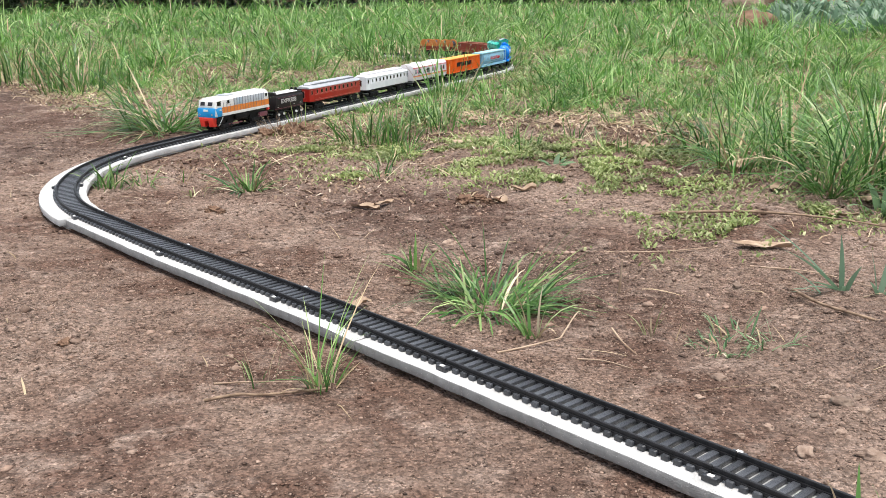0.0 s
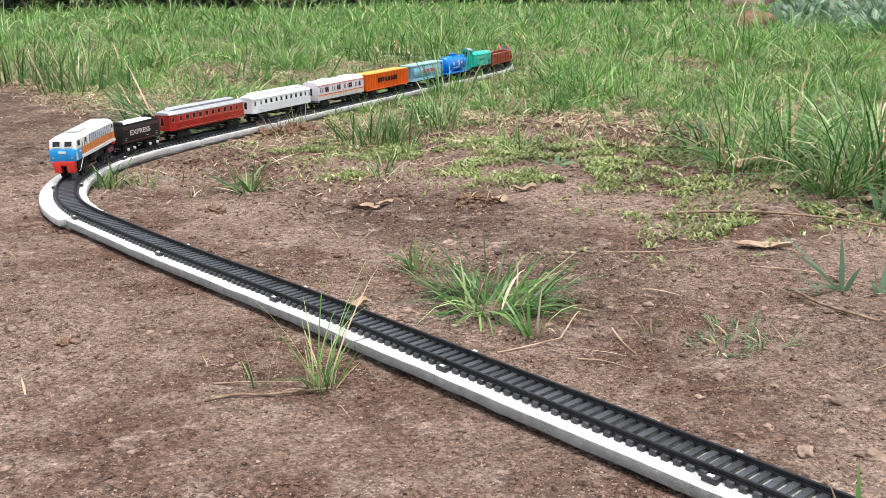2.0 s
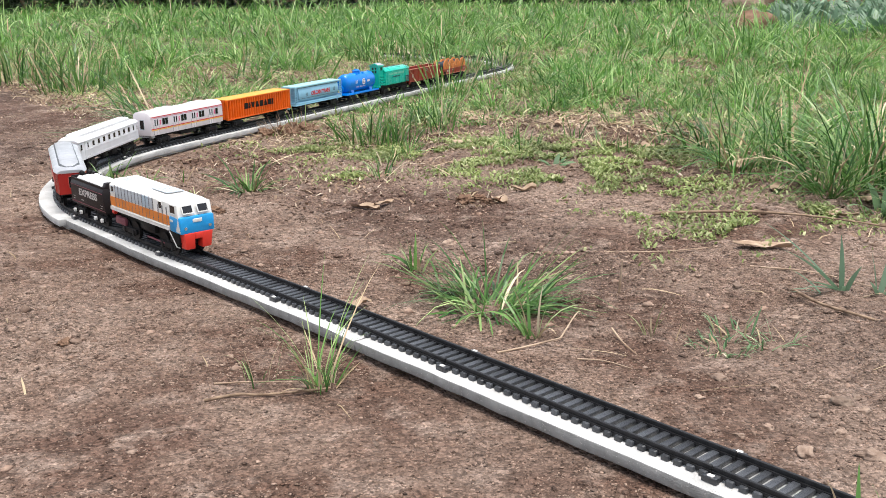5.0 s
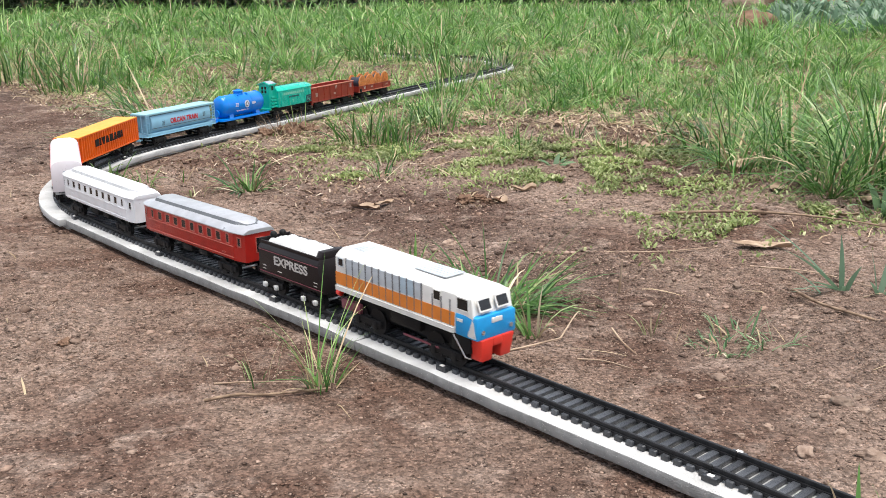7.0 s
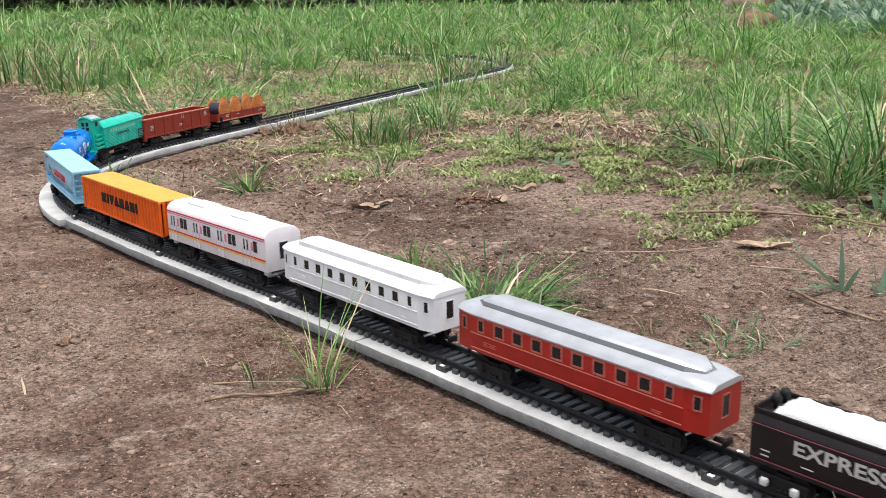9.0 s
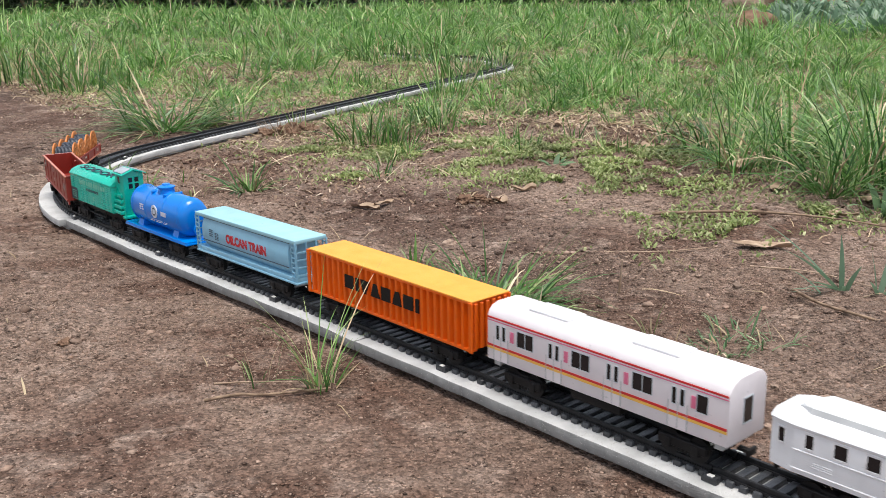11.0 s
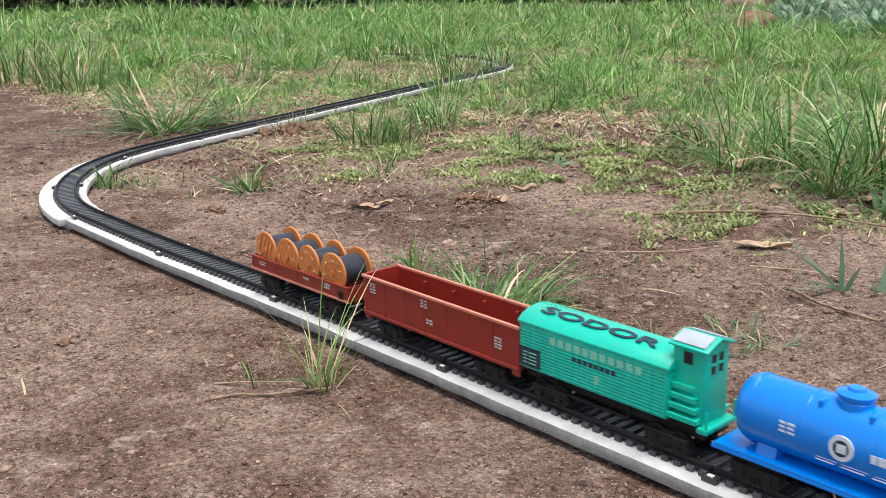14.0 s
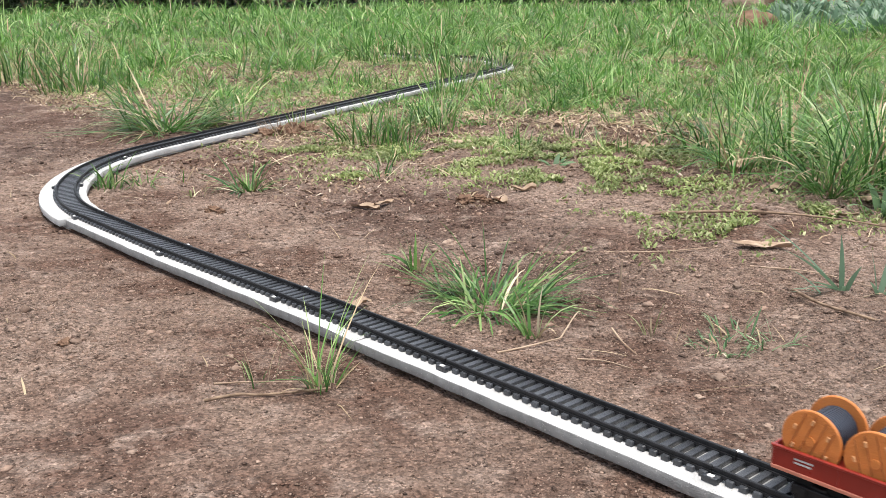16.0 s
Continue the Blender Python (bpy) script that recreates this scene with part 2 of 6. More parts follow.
def ground_height(x, y):
    x, y = np.asarray(x, float), np.asarray(y, float)
    h = 0.006 * value_noise(x, y, 0.31, 1) + 0.003 * value_noise(x, y, 0.09, 2) + 0.0018 * value_noise(x, y, 0.03, 3)
    h += 0.0014 * value_noise(x, y, 0.013, 4) + 0.0009 * value_noise(x, y, 0.0085, 6) + 0.03 * np.clip((y - 2.5) / 4, 0, 1) * value_noise(x, y, 0.9, 5)
    d, z = near_line(x, y)
    k = np.clip((d - 0.026) / 0.10, 0, 1)
    k = k * k * (3 - 2 * k)
    return h * (0.12 + 0.88 * k) + (z - 0.0012) * (1 - k)


def ground():
    """One sheet of earth, finely divided before the camera, reaching the horizon."""
    xs = np.concatenate([[-400, -120, -40, -15, -8, -5, -3.4, -2.4, -1.8, -1.4, -1.15, -0.98], np.arange(-0.9, 0.7, 0.0042), [0.78, 0.95, 1.15, 1.4, 1.8, 2.4, 3.4, 5, 8, 15, 40, 120, 400]])
    ys = np.concatenate([[-400, -100, -20, -5, -1.5, -0.4, 0.0, 0.18], np.arange(0.28, 1.5, 0.0042), np.arange(1.5, 3.0, 0.02), np.arange(3.0, 8, 0.2), [8.5, 10, 14, 20, 40, 100, 400]])
    gx, gy = np.meshgrid(xs, ys)
    x, y = gx.ravel(), gy.ravel()
    z = np.where((abs(x) < 8) & (y > -1) & (y < 10), ground_height(np.clip(x, -8, 8), np.clip(y, -1, 10)), 0.0)
    nx, ny = len(xs), len(ys)
    a = (np.arange(ny - 1)[:, None] * nx + np.arange(nx - 1)).ravel()
    ob = stuff("ground", np.stack([x, y, z], 1), np.stack([a, a + 1, a + nx + 1, a + nx], 1), SOIL, "reddish-brown bare earth with grit and pale dusty patches", "ground", True)
    return tagged(ob, kind="structure")


def ribbon(bm, s0, s1, left, right, z0, z1, step=0.008, bev=0.0):
    """A bar of rectangular section that follows the track's line."""
    n = max(1, int(round((s1 - s0) / step)))
    rows = []
    for i in range(n + 1):
        s = s0 + (s1 - s0) * i / n
        rows.append([bm.verts.new(on_line(s, sd, z)[0]) for sd, z in ((left, z0), (right, z0), (right, z1), (left, z1))])
    for p, q in zip(rows, rows[1:]):
        for k in range(4):
            bm.faces.new((p[k], q[k], q[(k + 1) % 4], p[(k + 1) % 4]))
    bm.faces.new(rows[0][::-1])
    bm.faces.new(rows[-1])
    bmesh.ops.recalc_face_normals(bm, faces=bm.faces)
    if bev:
        es = [e for e in bm.edges if e.calc_face_angle(0) > radians(40)]
        bmesh.ops.bevel(bm, geom=es, offset=bev, segments=2, affect="EDGES", profile=0.5)
    return bm


def track_board(s0, s1, left, right, label, edge=None):
    bm = ribbon(fresh(), s0, s1, left, right, 0.0021, BOARD_TOP, 0.012, 0.0007)
    ribbon(bm, s0, s1, left + 0.007, right - 0.007, -0.004, 0.0022, 0.012)
    for v in bm.verts:
        v.co += 0.0005 * noise.noise_vector(v.co * 60) + 0.0003 * noise.noise_vector(v.co * 210)
    bm.normal_update()
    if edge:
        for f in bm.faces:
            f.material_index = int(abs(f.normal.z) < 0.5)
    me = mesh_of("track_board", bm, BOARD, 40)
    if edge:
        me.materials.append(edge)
    return tagged(new("track_board", me), label, "board", "boards under the track")


def sleeper_mesh():
    bm = fresh()
    prism(bm, [(-0.0113, 0), (0.0113, 0), (0.0111, SLEEPER_TOP - BOARD_TOP), (-0.0111, SLEEPER_TOP - BOARD_TOP)], -0.00175, 0.00175, 0.0005, 2)
    return mesh_of("sleeper", bm, BLACK_TIE, 30)


def track_section(s0, s1, n, sleeper, label):
    """A snap-together toy track section: two rails, its sleepers and the joint clips."""
    base, a = on_line((s0 + s1) / 2, 0, BOARD_TOP)
    ob = new("track_section")
    ob.matrix_world = Matrix.Translation(base)
    back = Matrix.Translation(-base)
    for sd in (-1, 1):
        bm = ribbon(fresh(), s0 + 0.0003, s1 - 0.0003, sd * GAUGE / 2 - 0.0007, sd * GAUGE / 2 + 0.0007, SLEEPER_TOP - 0.0002, RAIL_TOP, 0.01, 0.0002)
        ribbon(bm, s0 + 0.0003, s1 - 0.0003, sd * GAUGE / 2 - 0.0013, sd * GAUGE / 2 + 0.0013, SLEEPER_TOP - 0.0012, SLEEPER_TOP + 0.0004, 0.01)
        bm.transform(back)
        part("rail", bm, BLACK_RAIL, ob)
        for s, sg in ((s0, 1), (s1, -1)):
            if sg * sd < 0:
                continue
            bm = fresh()
            box(bm, -0.0034, 0.0034, -0.0013, 0.0013, 0, 0.0026, 0.0004)
            p, h = on_line(s + sd * 0.0017, sd * (GAUGE / 2 + 0.0042), BOARD_TOP)
            clip = part("joint_clip", bm, BLACK_TIE, ob, "", Matrix.Translation(p - base) @ Matrix.Rotation(h, 4, "Z"))
            if s0 < 0.9:
                part("peg", box(fresh(), -0.0016, 0.0012, -0.0010, 0.0010, 0.0025, 0.0032, 0.0004), WHITE_CLIP, clip, "pale worn peg")
    pitch = (s1 - s0) / n
    for i in range(n):
        p, h = on_line(s0 + pitch * (i + 0.5), 0, BOARD_TOP)
        part("sleeper", sleeper, None, ob, "", Matrix.Translation(p - base) @ Matrix.Rotation(h, 4, "Z"))
    return tagged(ob, label, "toy track", "sections of the toy railway")


def lay_track():
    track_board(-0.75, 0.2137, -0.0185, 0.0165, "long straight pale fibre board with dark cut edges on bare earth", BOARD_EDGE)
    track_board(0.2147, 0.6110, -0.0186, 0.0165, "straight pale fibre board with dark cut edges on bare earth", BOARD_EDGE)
    track_board(0.6125, 0.945, -0.0235, 0.0175, "curved grey fibre board under the bend of the track")
    track_board(0.9455, 1.30, -0.0185, 0.0165, "grey fibre board under the track beside a grass tuft")
    track_board(1.3015, 1.93, -0.0185, 0.0165, "grey fibre board half hidden by grass blades")
    track_board(1.9315, 2.36, -0.0215, 0.0175, "curved grey fibre board deep in the grass")
    track_board(2.3615, 2.52, -0.0185, 0.0165, "straight grey fibre board far off in the grass")
    sl = sleeper_mesh()
    cuts = [-5 * L_SEC, -4 * L_SEC, -3 * L_SEC, -2 * L_SEC, -L_SEC, 0, L_SEC, 2 * L_SEC, 3 * L_SEC, 4 * L_SEC, 0.74, 0.8775, 1.0147]
    cuts += [1.0147 + i * L_SEC for i in range(1, 7)]
    cuts += [2.07, 2.21, 2.36, 2.51]
    for i, (a, b) in enumerate(zip(cuts, cuts[1:])):
        bend = (0.6 < a < 0.95) or (1.92 < a < 2.34)
        track_section(a, b, round((b - a) / 0.00585), sl, "curved black plastic toy track section on a board" if bend else "straight black plastic toy track section on a board")


ground()
lay_track()

# ---------------------------------------------------------------- plants, stones and litter
G_FIELD = leaf_material("grass_blade", (0.040, 0.125, 0.022), (0.165, 0.335, 0.070), (0.46, 0.60, 0.27), 0.32, trans=0.45)
G_TUFT = leaf_material("tuft_blade", (0.030, 0.092, 0.022), (0.115, 0.240, 0.055), (0.40, 0.50, 0.22), 0.30, trans=0.35)
G_STRAW = leaf_material("dry_straw", (0.30, 0.21, 0.12), (0.46, 0.36, 0.23), (0.62, 0.52, 0.38), 0.75, trans=0.15)
G_LITTER = leaf_material("leaf_scrap", (0.14, 0.085, 0.055), (0.30, 0.21, 0.14), (0.55, 0.46, 0.36), 0.8, trans=0.1)
G_CLOVER = leaf_material("low_leaf", (0.14, 0.19, 0.055), (0.28, 0.335, 0.12), (0.50, 0.50, 0.28), 0.5)
# near-black leaves: the shade inside the bushes is part of the colour
G_SHRUB = leaf_material("shaded_shrub_leaf", (0.010, 0.020, 0.008), (0.022, 0.042, 0.015), (0.05, 0.08, 0.03), 0.5, trans=0.2)
G_WEED = leaf_material("weed_leaf", (0.075, 0.155, 0.065), (0.17, 0.28, 0.13), (0.33, 0.43, 0.25), 0.42)
G_GREY = leaf_material("grey_green_leaf", (0.085, 0.16, 0.09), (0.17, 0.27, 0.17), (0.33, 0.42, 0.30), 0.4)
M_CRUMB = material("earth_crumb", (0.19, 0.122, 0.090), (0.33, 0.238, 0.185), 0.95, 120, 0.0006, 900, spec=0.15, per="island")
M_STONE = material("pale_tan_stone", (0.19, 0.130, 0.098), (0.33, 0.245, 0.19), 0.9, 160, 0.0008, 500, spec=0.3, per="object")
M_CLOD = material("dark_brown_clod", (0.13, 0.075, 0.05), (0.24, 0.15, 0.10), 0.95, 60, 0.002, 350, spec=0.15)
M_TWIG = material("dry_brown_twig", (0.13, 0.080, 0.050), (0.30, 0.21, 0.14), 0.85, 150, 0.0006, 700)
M_DRYLEAF = material("dry_pale_leaf", (0.27, 0.18, 0.115), (0.48, 0.36, 0.26), 0.8, 60, 0.0008, 300)
M_BRICK = material("worn_red_brick", (0.26, 0.12, 0.08), (0.38, 0.20, 0.13), 0.9, 30, 0.003, 200)
RS = np.random.RandomState(11)


def blade_arrays(x, y, z, height, width, az, tilt, bend, steps=4):
    """Curved tapering blades as vertex and quad arrays, one row of inputs a blade."""
    n = len(x)
    px, py, pz = x.copy(), y.copy(), z - 0.001
    tw = RS.uniform(-0.6, 0.6, n)
    wx, wy = -np.sin(az + tw), np.cos(az + tw)
    out = np.empty((n, steps + 1, 2, 3), np.float32)
    for k in range(steps + 1):
        u = k / steps
        w = width * (0.75 + 0.5 * u - 1.22 * u ** 2.2) * 0.5
        for j, sg in enumerate((-1, 1)):
            out[:, k, j, 0], out[:, k, j, 1], out[:, k, j, 2] = px + sg * w * wx, py + sg * w * wy, pz + sg * w * 0.25 * np.sin(tw * 3)
        th = tilt + bend * (u + 0.5 / steps) ** 1.4
        px, py, pz = px + height / steps * np.sin(th) * np.cos(az), py + height / steps * np.sin(th) * np.sin(az), pz + height / steps * np.cos(th)
        pz = np.maximum(pz, z + 0.001)
    base = np.arange(n)[:, None] * (2 * (steps + 1)) + np.arange(steps)[None] * 2
    q = np.stack([base, base + 1, base + 3, base + 2], -1).reshape(-1, 4)
    return out.reshape(-1, 3), q


def tuft(name, x, y, n, height, radius, width, lean, label, mat=None, straw=0.15, az0=None, azr=math.pi, arch=1.0):
    """One clump of grass blades that spring from a small base, with dry ones among them."""
    r, a = radius * np.sqrt(RS.uniform(0, 1, n)), RS.uniform(0, TAU, n)
    bx, by = x + r * np.cos(a), y + r * np.sin(a)
    az = a + RS.normal(0, 0.7, n) if az0 is None else az0 + RS.uniform(-azr, azr, n)
    bz = ground_height(bx, by)
    hh = height * RS.uniform(0.45, 1.1, n)
    args = (bx, by, bz, hh, width * RS.uniform(0.6, 1.3, n), az, np.abs(RS.normal(lean * 0.7, 0.3, n)), RS.uniform(0.1, 1.3, n) * (0.6 + lean) * arch)
    ob = tagged(new(name), label, "grass", "grass tufts")
    dry = RS.uniform(0, 1, n) < straw
    for kind, sel, mt in (("foliage", ~dry, mat or G_TUFT), ("dry_foliage", dry, G_STRAW)):
        if sel.sum() == 0:
            continue
        v, q = blade_arrays(*(t[sel] for t in args), steps=5)
        me = bpy.data.meshes.new(kind)
        me.from_pydata(v.tolist(), [], q.tolist())
        me.materials.append(mt)
        c = new(kind, me)
        c.parent = ob
        if kind == "dry_foliage":
            tagged(c, "pale dry blades")
    return ob


def smooth_step(v, a, b):
    t = np.clip((v - a) / (b - a), 0, 1)
    return t * t * (3 - 2 * t)


def edge_right(x):
    """How far off the grass begins on the inner side of the bend."""
    return np.interp(x, (-0.25, -0.1, 0.05, 0.17, 0.27, 0.36, 0.5, 0.9), (1.30, 1.22, 1.30, 1.36, 1.22, 1.02, 0.92, 0.95))


def edge_left(x):
    """How far off the grass begins on the outer side."""
    return np.interp(x, (-1.2, -0.75, -0.62, -0.45, -0.25, 0.0, 0.2), (1.95, 1.84, 1.62, 1.42, 1.36, 1.62, 2.0))


def inner_side(x, y):
    """True on the camera's side of the far straight."""
    lx = np.interp(y, line_y[(grid_s > 0.8) & (grid_s < 2.05)], line_x[(grid_s > 0.8) & (grid_s < 2.05)])
    return (x > lx) & (y < 2.2)


def field_density(x, y):
    n1, n2 = value_noise(x, y, 0.16, 21), value_noise(x, y, 0.5, 22)
    inn = inner_side(x, y)
    e = np.where(inn, edge_right(x), edge_left(x)) + 0.08 * n1
    d = smooth_step(y - e, -0.05, 0.30)
    thin = 1 - 0.6 * np.exp(-(((x + 0.27) / 0.20) ** 2 + ((y - 1.85) / 0.18) ** 2))
    thin *= 1 - 0.93 * smooth_step(x / y, 0.27, 0.34) * smooth_step(y, 2.9, 3.6)
    thin *= 1 - 0.9 * np.exp(-(((x - 0.95) / 0.13) ** 2 + ((y - 3.06) / 0.22) ** 2))
    n3 = value_noise(x, y, 0.055, 24)
    clump = np.clip(0.66 + 0.9 * n3, 0.08, 1.3)
    return d * thin * np.clip(0.62 + 0.55 * n1 + 0.3 * n2, 0.06, 1.2) * (clump + (1 - clump) * smooth_step(y, 2.2, 4.0))


def scatter(n, y0, y1, margin=0.12, power=2.0):
    """Random plan places in the stretch before the camera, evenly spread over the ground."""
    y = (y0 ** power + RS.uniform(0, 1, n) * (y1 ** power - y0 ** power)) ** (1 / power)
    return RS.uniform(-1, 1, n) * (0.46 * y + margin), y


def tall_at(x, y):
    """How high the grass stands, relative to its usual height."""
    tall = np.clip(0.84 + 0.55 * value_noise(x, y, 0.22, 23) + 0.4 * value_noise(x, y, 0.055, 24), 0.25, 1.6)
    edge = np.where(inner_side(x, y), edge_right(x), edge_left(x))
    tall *= 0.50 + 0.50 * smooth_step(y - edge, 0.0, 0.6)
    d, _ = near_line(x, y)
    return tall * np.where(d < 0.10, 0.62, 1.0) * np.where((d < 0.16) & (y > 1.75) & (y < 2.3) & (x > 0.0), 0.45, 1.0)


def grass_field():
    vs, qs, k = [], [], 0
    dry_q = []

    def add(v, q, n, dry_share, steps):
        nonlocal k
        dry = np.repeat(RS.uniform(0, 1, n) < dry_share, steps)
        vs.append(v), qs.append(q[~dry] + k), dry_q.append(q[dry] + k)
        k += len(v)

    # tussocks: blades that spring from one foot and arch outwards
    for n, y0, y1, w, h, per, foot in ((3600, 0.95, 2.0, 0.0020, 0.050, 16, 0.009), (3900, 1.9, 3.4, 0.0031, 0.058, 15, 0.013), (3600, 3.3, 5.6, 0.0050, 0.056, 13, 0.020)):
        cx, cy = scatter(n, y0, y1)
        keep = RS.uniform(0, 1.0, n) < field_density(cx, cy)
        cx, cy = cx[keep], cy[keep]
        size = np.exp(RS.normal(0, 0.32, len(cx)))
        lean = RS.uniform(0.55, 1.45, len(cx))
        cnt = np.maximum(4, (per * size * RS.uniform(0.5, 1.5, len(cx))).astype(int))
        i = np.repeat(np.arange(len(cx)), cnt)
        a = RS.uniform(0, TAU, len(i))
        r = foot * size[i] * np.sqrt(RS.uniform(0, 1, len(i)))
        x, y = cx[i] + r * np.cos(a), cy[i] + r * np.sin(a)
        ok = near_line(x, y)[0] > 0.021
        x, y, a, i = x[ok], y[ok], a[ok], i[ok]
        n = len(x)
        hh = h * tall_at(x, y) * size[i] * RS.uniform(0.45, 1.25, n)
        v, q = blade_arrays(x, y, ground_height(x, y), hh, w * RS.uniform(0.5, 1.5, n), a + RS.normal(0, 0.6, n), np.abs(RS.normal(lean[i] * 0.75, 0.30, n)), RS.uniform(0.2, 2.3, n), 4)
        add(v, q, n, 0.05, 4)
    # single blades between them, many of them short and bent over
    for n, y0, y1, w, h in ((70000, 0.95, 2.0, 0.0017, 0.034), (64000, 1.9, 3.4, 0.0028, 0.040), (54000, 3.3, 5.6, 0.0046, 0.042)):
        x, y = scatter(n, y0, y1)
        keep = (RS.uniform(0, 1.1, n) < field_density(x, y)) & (near_line(x, y)[0] > 0.021)
        x, y = x[keep], y[keep]
        n = len(x)
        hh = h * tall_at(x, y) * np.exp(RS.normal(0, 0.42, n))
        v, q = blade_arrays(x, y, ground_height(x, y), hh, w * RS.uniform(0.5, 1.7, n), RS.uniform(0, TAU, n), np.abs(RS.normal(0.95, 0.5, n)), RS.uniform(0.0, 2.4, n))
        add(v, q, n, 0.08, 4)
    # thinner cover beyond both sides and behind
    n = 90000
    x, y = RS.uniform(-9, 9, n), RS.uniform(0.9, 10, n)
    keep = ((np.abs(x) > 0.46 * y + 0.12) | (y > 5.5)) & (y > edge_right(np.abs(x)) + 0.08 * value_noise(x, y, 0.16, 21)) & ((x > 0) | (y > 1.9)) & (value_noise(x, y, 0.5, 22) > -0.55)
    x, y = x[keep], y[keep]
    n = len(x)
    v, q = blade_arrays(x, y, ground_height(x, y), 0.07 * np.exp(RS.normal(0, 0.35, n)), RS.uniform(0.007, 0.016, n), RS.uniform(0, TAU, n), np.abs(RS.normal(0.8, 0.5, n)), RS.uniform(0, 2.0, n), 2)
    add(v, q, n, 0.08, 2)
    v = np.concatenate(vs)
    for name, q, mt, lab in (("grass", np.concatenate(qs), G_FIELD, "sparse tussocky green grass growing on the earth"), ("dry_grass", np.concatenate(dry_q), G_STRAW, "pale dry grass blades among the green")):
        used, inv = np.unique(q, return_inverse=True)
        stuff(name, v[used], inv.reshape(q.shape), mt, lab, "grass")


def straw_litter():
    """Dead blades lying flat on the ground."""
    x, y = scatter(52000, 0.40, 2.6, 0.1)
    inn = inner_side(x, y)
    e = np.where(inn, edge_right(x), edge_left(x))
    p = 0.010 + 0.9 * smooth_step(y - e, np.where(inn, -0.36, -0.08), 0.06) * (0.4 + 0.6 * (value_noise(x, y, 0.12, 31) > -0.1))
    d, _ = near_line(x, y)
    keep = (RS.uniform(0, 1, len(x)) < p) & (d > 0.024)
    x, y = x[keep], y[keep]
    n = len(x)
    v, q = blade_arrays(x, y, ground_height(x, y) + 0.0012, RS.uniform(0.008, 0.045, n), RS.uniform(0.0006, 0.0018, n), RS.uniform(0, TAU, n), np.full(n, 1.45) + RS.normal(0, 0.06, n), RS.uniform(-0.1, 0.25, n))
    stuff("straw", v, q, G_STRAW, "pale dead straw lying on the earth", "straw")
    x, y = scatter(90000, 0.60, 2.2, 0.1)
    e = np.where(inner_side(x, y), edge_right(x), edge_left(x))
    d, _ = near_line(x, y)
    keep = (RS.uniform(0, 1, len(x)) < 0.8 * smooth_step(y - e, np.where(inner_side(x, y), -0.46, -0.10), 0.0) * (value_noise(x, y, 0.07, 35) > -0.3)) & (d > 0.024)
    x, y = x[keep], y[keep]
    n = len(x)
    v, q = blade_arrays(x, y, ground_height(x, y) + 0.001, RS.uniform(0.002, 0.009, n), RS.uniform(0.0010, 0.0036, n), RS.uniform(0, TAU, n), RS.uniform(1.1, 1.6, n), RS.uniform(-0.3, 0.3, n), 2)
    stuff("leaf_litter", v, q, G_LITTER, "brown and pale scraps of dead leaves on the earth", "litter")


def low_leaves():
    """Patches of small creeping leaves close to the soil."""
    cx = ((0.068, 1.013, 0.05), (0.116, 0.945, 0.06), (0.175, 0.812, 0.032), (0.171, 1.004, 0.07), (0.175, 0.722, 0.035), (0.131, 1.10, 0.09), (-0.091, 0.99, 0.02), (0.02, 1.09, 0.06), (0.25, 1.08, 0.09), (-0.06, 1.13, 0.07), (-0.16, 1.16, 0.05), (0.23, 0.76, 0.03), (0.31, 0.80, 0.05), (0.22, 0.90, 0.05), (0.06, 1.18, 0.08))
    xs, ys = [], []
    for a, b, r in cx:
        n = int(560000 * r * r) + 90
        rr, an = r * np.abs(RS.normal(0, 0.85, n)), RS.uniform(0, TAU, n)
        xs.append(a + rr * np.cos(an) * 1.4), ys.append(b + rr * np.sin(an))
    x, y = np.concatenate(xs), np.concatenate(ys)
    d, _ = near_line(x, y)
    ok = (d > 0.024) & (value_noise(x, y, 0.022, 33) + 0.6 * value_noise(x, y, 0.06, 34) > -0.12)
    x, y = x[ok], y[ok]
    n = len(x)
    v, q = blade_arrays(x, y, ground_height(x, y) + RS.uniform(0.0, 0.005, n), RS.uniform(0.002, 0.0075, n), RS.uniform(0.0010, 0.0030, n), RS.uniform(0, TAU, n), RS.uniform(0.9, 1.5, n), RS.uniform(0, 0.6, n), 3)
    x, y = scatter(60000, 1.0, 3.2)
    d, _ = near_line(x, y)
    e = np.where(inner_side(x, y), edge_right(x), edge_left(x))
    ok = (d > 0.024) & (RS.uniform(0, 1, len(x)) < 0.65 * smooth_step(y - e, -0.10, 0.25)) & (value_noise(x, y, 0.08, 36) > -0.35)
    x, y = x[ok], y[ok]
    n = len(x)
    v2, q2 = blade_arrays(x, y, ground_height(x, y) + RS.uniform(0.0, 0.012, n), RS.uniform(0.004, 0.016, n), RS.uniform(0.0014, 0.0042, n), RS.uniform(0, TAU, n), RS.uniform(0.5, 1.4, n), RS.uniform(0, 0.9, n), 3)
    v, q = np.concatenate([v, v2]), np.concatenate([q, q2 + len(v)])
    stuff("creeping_leaves", v, q, G_CLOVER, "low yellow-green creeping leaves in patches", "weeds")


def icosphere():
    bm = fresh()
    bmesh.ops.create_icosphere(bm, subdivisions=1, radius=1.0)
    v = np.array([t.co[:] for t in bm.verts])
    f = np.array([[w.index for w in t.verts] for t in bm.faces])
    bm.free()
    return v, f


